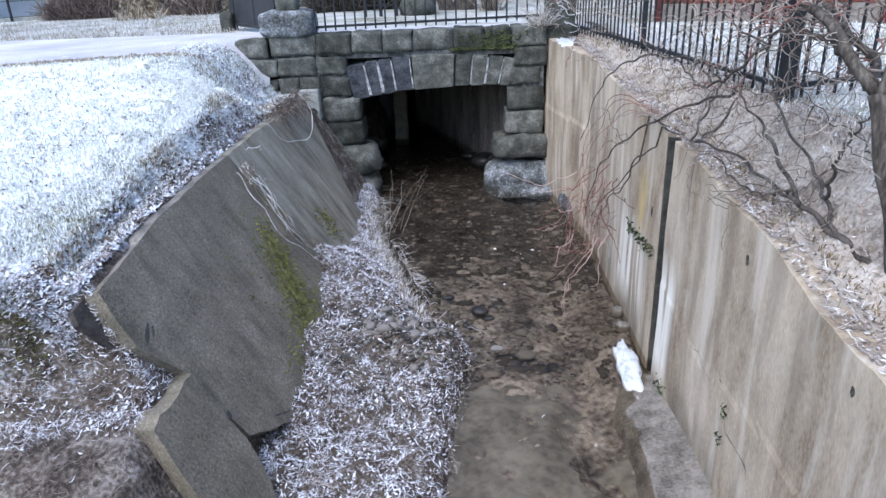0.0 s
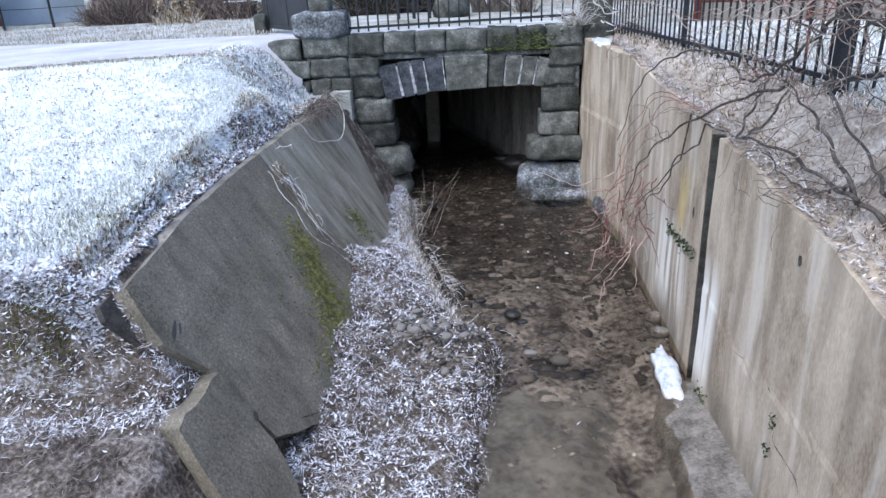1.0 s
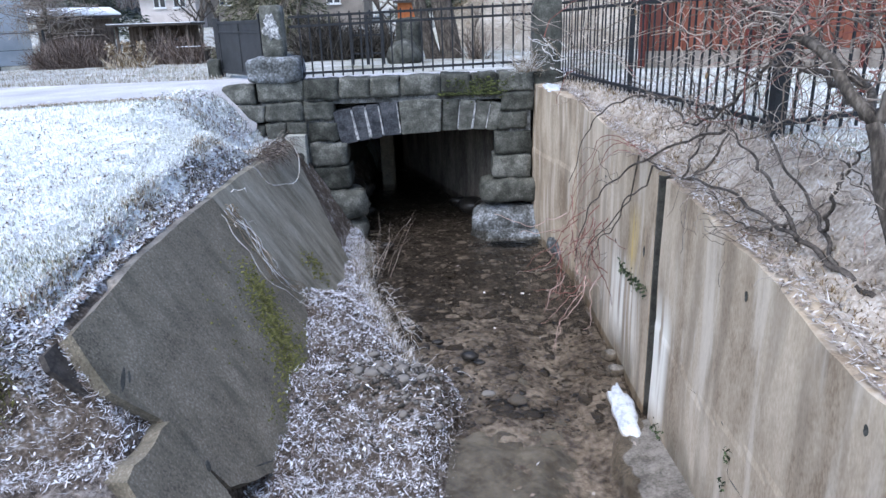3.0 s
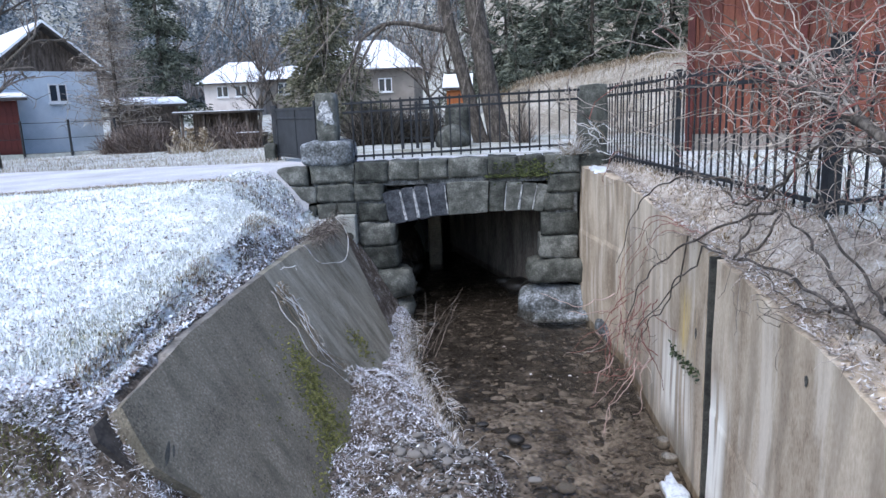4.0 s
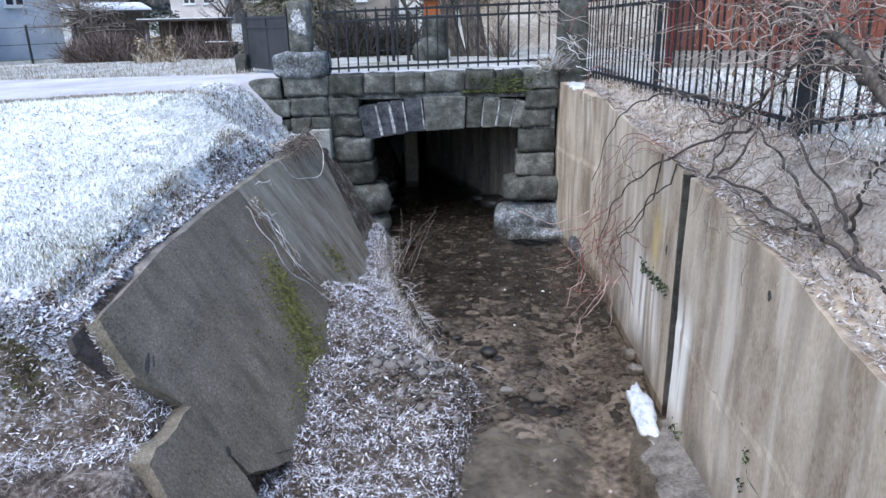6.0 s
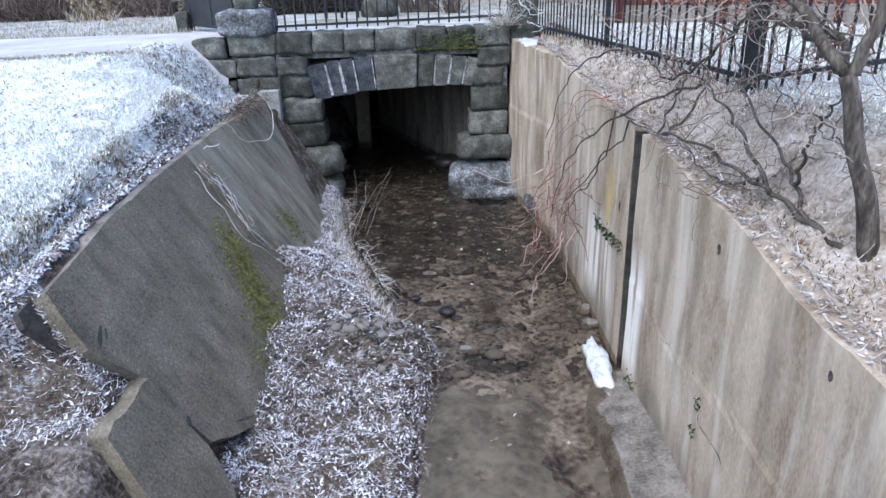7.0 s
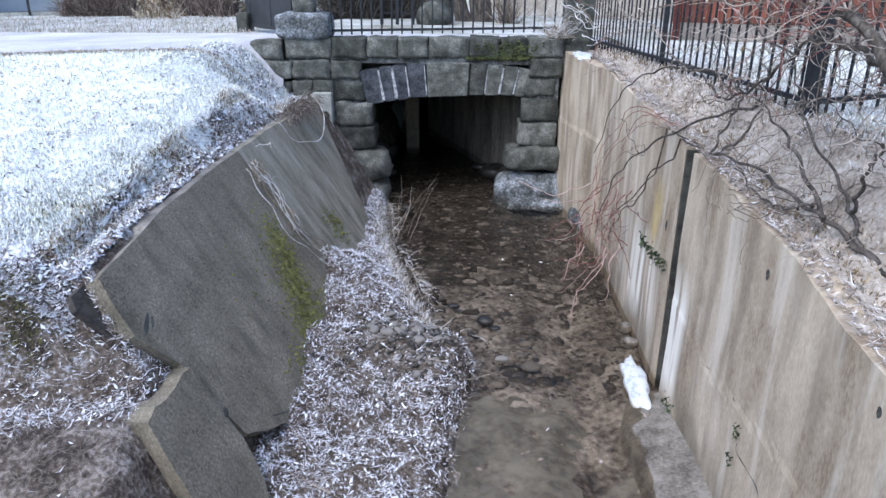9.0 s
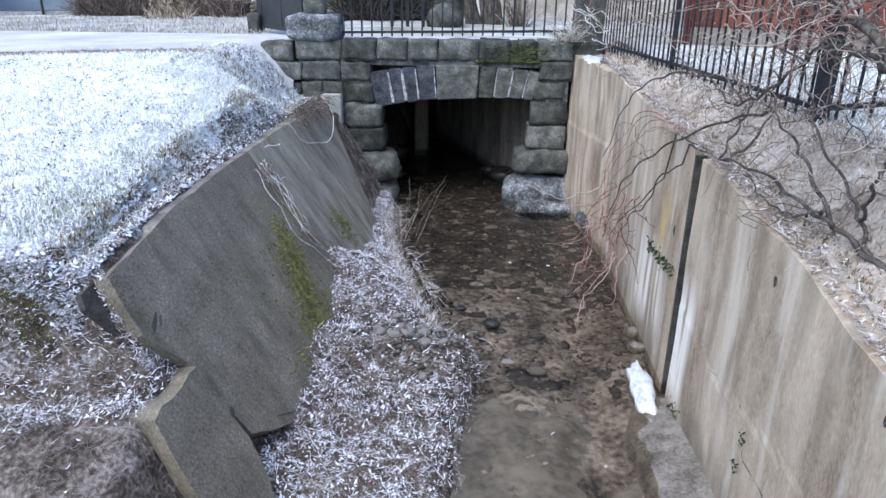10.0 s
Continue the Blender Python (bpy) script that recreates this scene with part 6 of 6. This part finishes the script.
bush("hydrangea_bush", (-8.6, 20.2, 2.55), (.75, .35, .75), "withered pale hydrangea bush", 5, M_STRAW, 140)
bush("garden_bush", (-7.2, 21, 2.65), (.6, .4, .9), "brown withered garden bush", 6, M_BUSHTWIG, 160)
bush("garden_bush", (-5.6, 20.5, 2.65), (.5, .4, 1.3), "bare reddish garden bush by the gate", 7, M_BUSHTWIG, 160)
leafy_clump("dried_flowers", [(-8.62 + .5 * math.sin(k * 2.1), 20.1, 3.18 + .12 * math.sin(k * 1.3)) for k in range(9)], 420, (.025, .06), M_STRAW, "dried pale flower heads on the hydrangea", "plant", (.06, .06, .05), 9)["kind"] = "stuff"


# ---- buildings ----
def window(parent, x0, x1, z0, z1, y, bars=2):
    w = part("window", boxes(((x0, y - .03, z0), (x1, y + .05, z1))), M_WHITE, parent, "white framed window")
    n = bars
    for i in range(n):
        a, b = x0 + (x1 - x0) * i / n + .05, x0 + (x1 - x0) * (i + 1) / n - .05
        part("pane", boxes(((a, y - .045, z0 + .06), (b, y - .034, z1 - .06))), M_GLASS, w)
    part("sill", boxes(((x0 - .06, y - .14, z0 - .06), (x1 + .06, y - .035, z0 - .004))), M_WHITE, w)


def gable_house(name, x0, x1, y, depth, z0, eave, ridge, label, wall_mat, gable_mat, windows):
    """Gable towards the valley road; roof slabs with a snow layer."""
    h = thing(name, ((x0 + x1) / 2, y, z0), label, "house")
    xm = (x0 + x1) / 2
    bm = boxes(((x0, y, z0 - .6), (x1, y + depth, eave)))
    part("wall", bm, wall_mat, h)
    bm = bmesh.new()
    vs = [bm.verts.new(p) for p in ((x0, y + .02, eave), (x1, y + .02, eave), (xm, y + .02, ridge), (x0, y + depth, eave), (x1, y + depth, eave), (xm, y + depth, ridge))]
    for q in ((0, 1, 2), (5, 4, 3), (0, 2, 5, 3), (1, 4, 5, 2), (0, 3, 4, 1)):
        bm.faces.new([vs[i] for i in q])
    part("gable", bm, gable_mat, h, "dark boarded gable")
    for s in (-1, 1):
        e = x0 if s < 0 else x1
        run = abs(e - xm)
        k = (ridge - eave) / run
        ex = e + s * .45
        ez = eave - .45 * k
        for nm, dz, th, mt in (("roof", .02, .12, M_ROOF), ("snow", .14, .1, M_SNOW)):
            bm = bmesh.new()
            q = []
            for yy in (y - .6, y + depth + .4):
                q += [bm.verts.new(p) for p in ((ex, yy, ez + dz), (xm, yy, ridge + dz), (xm, yy, ridge + dz + th), (ex, yy, ez + dz + th))]
            for f in ((0, 1, 2, 3), (7, 6, 5, 4), (0, 4, 5, 1), (1, 5, 6, 2), (2, 6, 7, 3), (3, 7, 4, 0)):
                bm.faces.new([q[i] for i in f])
            bmesh.ops.recalc_face_normals(bm, faces=bm.faces)
            part(nm, bm, mt, h)
    for a, b, c, d in windows:
        window(h, a, b, c, d, y)
    return h


def eaves_house(name, x0, x1, y, depth, z0, eave, ridge, label, wall_mat, windows, hip=1.2):
    """Long side towards the valley road; hipped snowy roof."""
    h = thing(name, ((x0 + x1) / 2, y, z0), label, "house")
    part("wall", boxes(((x0, y, z0 - 1), (x1, y + depth, eave))), wall_mat, h)
    for nm, dz, mt in (("roof", 0, M_ROOF), ("snow", .1, M_SNOW)):
        bm = bmesh.new()
        o = .5 - dz
        lo = [bm.verts.new(p) for p in ((x0 - o, y - o, eave - .15 + dz), (x1 + o, y - o, eave - .15 + dz), (x1 + o, y + depth + o, eave - .15 + dz), (x0 - o, y + depth + o, eave - .15 + dz))]
        hi = [bm.verts.new(p) for p in ((x0 + hip, y + depth / 2, ridge + dz), (x1 - hip, y + depth / 2, ridge + dz))]
        for f in ((lo[0], lo[1], hi[1], hi[0]), (lo[1], lo[2], hi[1]), (lo[2], lo[3], hi[0], hi[1]), (lo[3], lo[0], hi[0]), (lo[3], lo[2], lo[1], lo[0])):
            bm.faces.new(f)
        bmesh.ops.recalc_face_normals(bm, faces=bm.faces)
        part(nm, bm, mt, h)
    for a, b, c, d in windows:
        window(h, a, b, c, d, y)
    return h


eaves_house("house", -19.2, -15.6, 48, 6, 3.9, 5.9, 7.3, "cream rendered house with a snow-covered roof", M_CREAM, [(-18.3, -17.5, 4.9, 5.65), (-17.0, -16.2, 4.9, 5.65)], .8)
eaves_house("house", -15.6, -12.6, 50, 5, 3.9, 6.1, 7.0, "greyish wing of a house with a snow-covered roof", M_GREYHOUSE, [(-14.6, -13.7, 5.0, 5.8)], .8)
eaves_house("house", -10.2, -4.1, 42, 6, 3.6, 6.1, 7.85, "grey-brown house with a snow-covered hipped roof", M_GREYHOUSE, [(-6.2, -5.4, 4.7, 5.5), (-8.6, -7.8, 4.7, 5.5)], 1.9)


def turned(h, degrees, pivot):
    """Turns a finished house about an upright line through pivot."""
    p = Matrix.Translation((*pivot, 0))
    h.matrix_basis = p @ Matrix.Rotation(radians(degrees), 4, 'Z') @ p.inverted() @ h.matrix_basis
    return h


def shed(name, x0, x1, y, depth, z0, z1, label, mat, drop=.3, over=.3):
    s = thing(name, ((x0 + x1) / 2, y, z0), label, "shed")
    n = max(4, int((x1 - x0) / .18))
    part("wall", boxes(((x0, y + .03, z0 - .3), (x1, y + depth, z1 - drop))), mat, s)
    me = None
    for i in range(n):
        w = (x1 - x0) / n
        bm = boxes(((.004, -.0, 0), (w - .004, .028, z1 - drop - z0)), bevel=.004)
        if me is None:
            ob = part("plank", bm, mat, s)
            me = ob.data
        else:
            bm.free()
            ob = link("plank", me, mat, s)
        ob.matrix_basis = Matrix.Translation((x0 + i * w, y, z0))
    for nm, dz, mt in (("roof", 0, M_ROOF), ("snow", .1, M_SNOW)):
        bm = bmesh.new()
        q = [bm.verts.new(p) for p in ((x0 - over, y - over, z1 - drop + dz), (x1 + over, y - over, z1 - drop + dz), (x1 + over, y + depth + over, z1 + dz), (x0 - over, y + depth + over, z1 + dz))]
        r = [bm.verts.new(v.co + Vector((0, 0, .1 if nm == 'roof' else .05))) for v in q]
        bm.faces.new(q[::-1])
        bm.faces.new(r)
        for i in range(4):
            j = (i + 1) % 4
            bm.faces.new((q[i], q[j], r[j], r[i]))
        part(nm, bm, mt, s)
    return s


turned(shed("shed", -18.2, -16.0, 23.5, 2.5, 2.7, 4.75, "dark red wooden shed with a snowy lean-to roof", M_DARKRED), 38, (-16.0, 23.5))
turned(shed("shed", -14.3, -11.9, 27, 2.5, 2.75, 4.4, "old brown boarded shed with snow on its roof", M_BROWNBOARD), 30, (-11.9, 27))


def open_woodshed(at, w, d, h):
    """A low open shed on posts with stacked split logs under its roof."""
    x, y, z = at
    t = thing("woodshed", at, "low open brown woodshed with stacked logs and a thin snowy roof", "shed")
    part("back_wall", boxes(((x - w / 2, y + d - .06, z - .2), (x + w / 2, y + d, z + h))), M_BROWNBOARD, t)
    for sx in (-w / 2, -w * .17, w * .2, w / 2 - .09):
        part("post", boxes(((x + sx, y, z - .2), (x + sx + .09, y + .09, z + h)), bevel=.008), M_BROWNBOARD, t)
    part("roof", boxes(((x - w / 2 - .2, y - .25, z + h), (x + w / 2 + .2, y + d + .15, z + h + .07)), bevel=.01), M_ROOF, t)
    part("snow", boxes(((x - w / 2 - .18, y - .2, z + h + .074), (x + w / 2 + .18, y + d + .1, z + h + .1)), bevel=.01), M_SNOW, t)
    g = np.random.default_rng(14)
    for i in range(44):
        bm = bmesh.new()
        r = g.uniform(.06, .1)
        bmesh.ops.create_cone(bm, cap_ends=True, segments=7, radius1=r, radius2=r * .93, depth=.5,
                              matrix=pose(x - w / 2 + .25 + (i % 11) * (w - .5) / 11 + g.normal(0, .02), y + .55, z + .1 + .19 * (i // 11), 90))
        part("log", bm, M_STRAW if i % 5 == 0 else M_BROWNBOARD, t)


open_woodshed((-9.75, 25, 2.55), 2.5, 1.2, 1.22)


def garden_bench():
    t = thing("garden_bench", (-7.1, 21.2, 2.6), "old grey-brown garden bench with stacked boards on it", "bench")
    for z in (3.02, 3.1):
        part("board", boxes(((-7.6, 21.0, z), (-6.65, 21.4, z + .045)), bevel=.008), M_BROWNBOARD, t)
    part("snow", boxes(((-7.55, 21.03, 3.149), (-6.95, 21.36, 3.17)), bevel=.006), M_SNOW, t)
    for x in (-7.55, -6.78):
        part("leg", boxes(((x, 21.05, 2.5), (x + .09, 21.35, 3.02)), bevel=.008), M_ROOF, t)


garden_bench()


def wire_fence():
    """Thin posts and wires before the pale blue house."""
    t = thing("wire_fence", (-13, 22.5, 2.5), "low wire garden fence on thin dark posts", "fence")
    a, c = Vector((-16.4, 21.6, 2.45)), Vector((-12.6, 23.4, 2.45))
    for k in range(4):
        p = a + (c - a) * (k / 3)
        part("post", boxes(((p.x - .03, p.y - .03, p.z - .1), (p.x + .03, p.y + .03, p.z + 1.3)), bevel=.005), M_IRON, t)
    for z in (.25, .72, 1.24):
        b = Batch()
        b.tube([a + Vector((0, -.035, z)), (a + c) / 2 + Vector((0, -.035, z - .03)), c + Vector((0, -.035, z))], (.009, .009, .009), 4)
        b.done("wire", M_IRON, t)
    part("kerb", boxes(((0, 0, -.3), ((c - a).length, .12, .22)), bevel=.01, m=Matrix.Translation(a + Vector((0, .06, 0))) @ Matrix.Rotation(math.atan2(c.y - a.y, c.x - a.x), 4, 'Z')), M_PIPE, t, "pale concrete kerb")


wire_fence()
shed("shed", -1.4, -.55, 27, 1.0, 3.4, 4.8, "small orange wooden hut with a snowy roof", M_ORANGE, .5, .15)


def red_house():
    h = thing("timber_house", (6.5, 13, 2.9), "red-brown stained timber house behind the iron fence", "house")
    x0, x1, y = 3.62, 11.5, 13.0
    part("wall", boxes(((x0, y + .03, 3.05), (x1, y + 5, 6.3))), M_RED, h)
    part("plinth", boxes(((x0 + .03, y + .01, 2.6), (x1, y + 5, 3.05))), M_GREYHOUSE, h)
    w = .19
    me = None
    for i in range(int((x1 - x0) / w)):
        bm = boxes(((.004, 0, 0), (w - .004, .03, 3.2)), bevel=.006)
        if me is None:
            ob = part("plank", bm, M_RED, h)
            me = ob.data
        else:
            bm.free()
            ob = link("plank", me, M_RED, h)
        ob.matrix_basis = Matrix.Translation((x0 + i * w, y, 3.06))
    for i in range(5):
        x = x0 + .02 + i * 1.75
        part("post", boxes(((x, y - .09, 2.7), (x + .12, y - .01, 6.2)), bevel=.01), M_DARKRED, h, "dark red timber post")
    bm = bmesh.new()
    q = [bm.verts.new(p) for p in ((x0 - .5, y - .7, 6.1), (x1, y - .7, 6.1), (x1, y + 3, 8.0), (x0 - .5, y + 3, 8.0))]
    r = [bm.verts.new(v.co + Vector((0, 0, .16))) for v in q]
    bm.faces.new(q[::-1])
    bm.faces.new(r)
    for i in range(4):
        bm.faces.new((q[i], q[(i + 1) % 4], r[(i + 1) % 4], r[i]))
    part("roof", bm, M_ROOF, h)

    return h


turned(red_house(), -22, (3.62, 13.0))
turned(gable_house("house", -18.3, -14.6, 26, 6, 2.8, 5.55, 7.1, "pale blue rendered house with a dark gable and snowy roof", M_BLUE, M_BROWNBOARD, [(-16.4, -15.75, 4.4, 5.1)]), 48, (-16.3, 26))

# stone and lantern post in the yard
ms = stone((-.95, 16.9, 2.7), (-.35, 17.2, 3.75), "memorial_stone", None, M_STONE, .3, .03, 91)
tagged(ms, "upright grey weathered stone under the tall tree", "stone")
st = part("boulder", pebble(np.random.default_rng(2), .5, .7), M_STONE, smooth=True)
st.matrix_basis = Matrix.Translation((-.75, 16.6, 2.95))
tagged(st, "grey boulder lying under the tall tree", "boulder")
gp = thing("gate_posts", (-1.5, 16, 2.75), "dark iron garden gate behind the railing", "gate")
for x in (-1.95, -1.6, -1.25):
    part("post", boxes(((x, 16.3, 2.72), (x + .07, 16.37, 3.85)), bevel=.005), M_IRON, gp)
for z in (3.0, 3.4, 3.75):
    part("rail", boxes(((-1.95, 16.32, z), (-1.2, 16.36, z + .03))), M_IRON, gp)
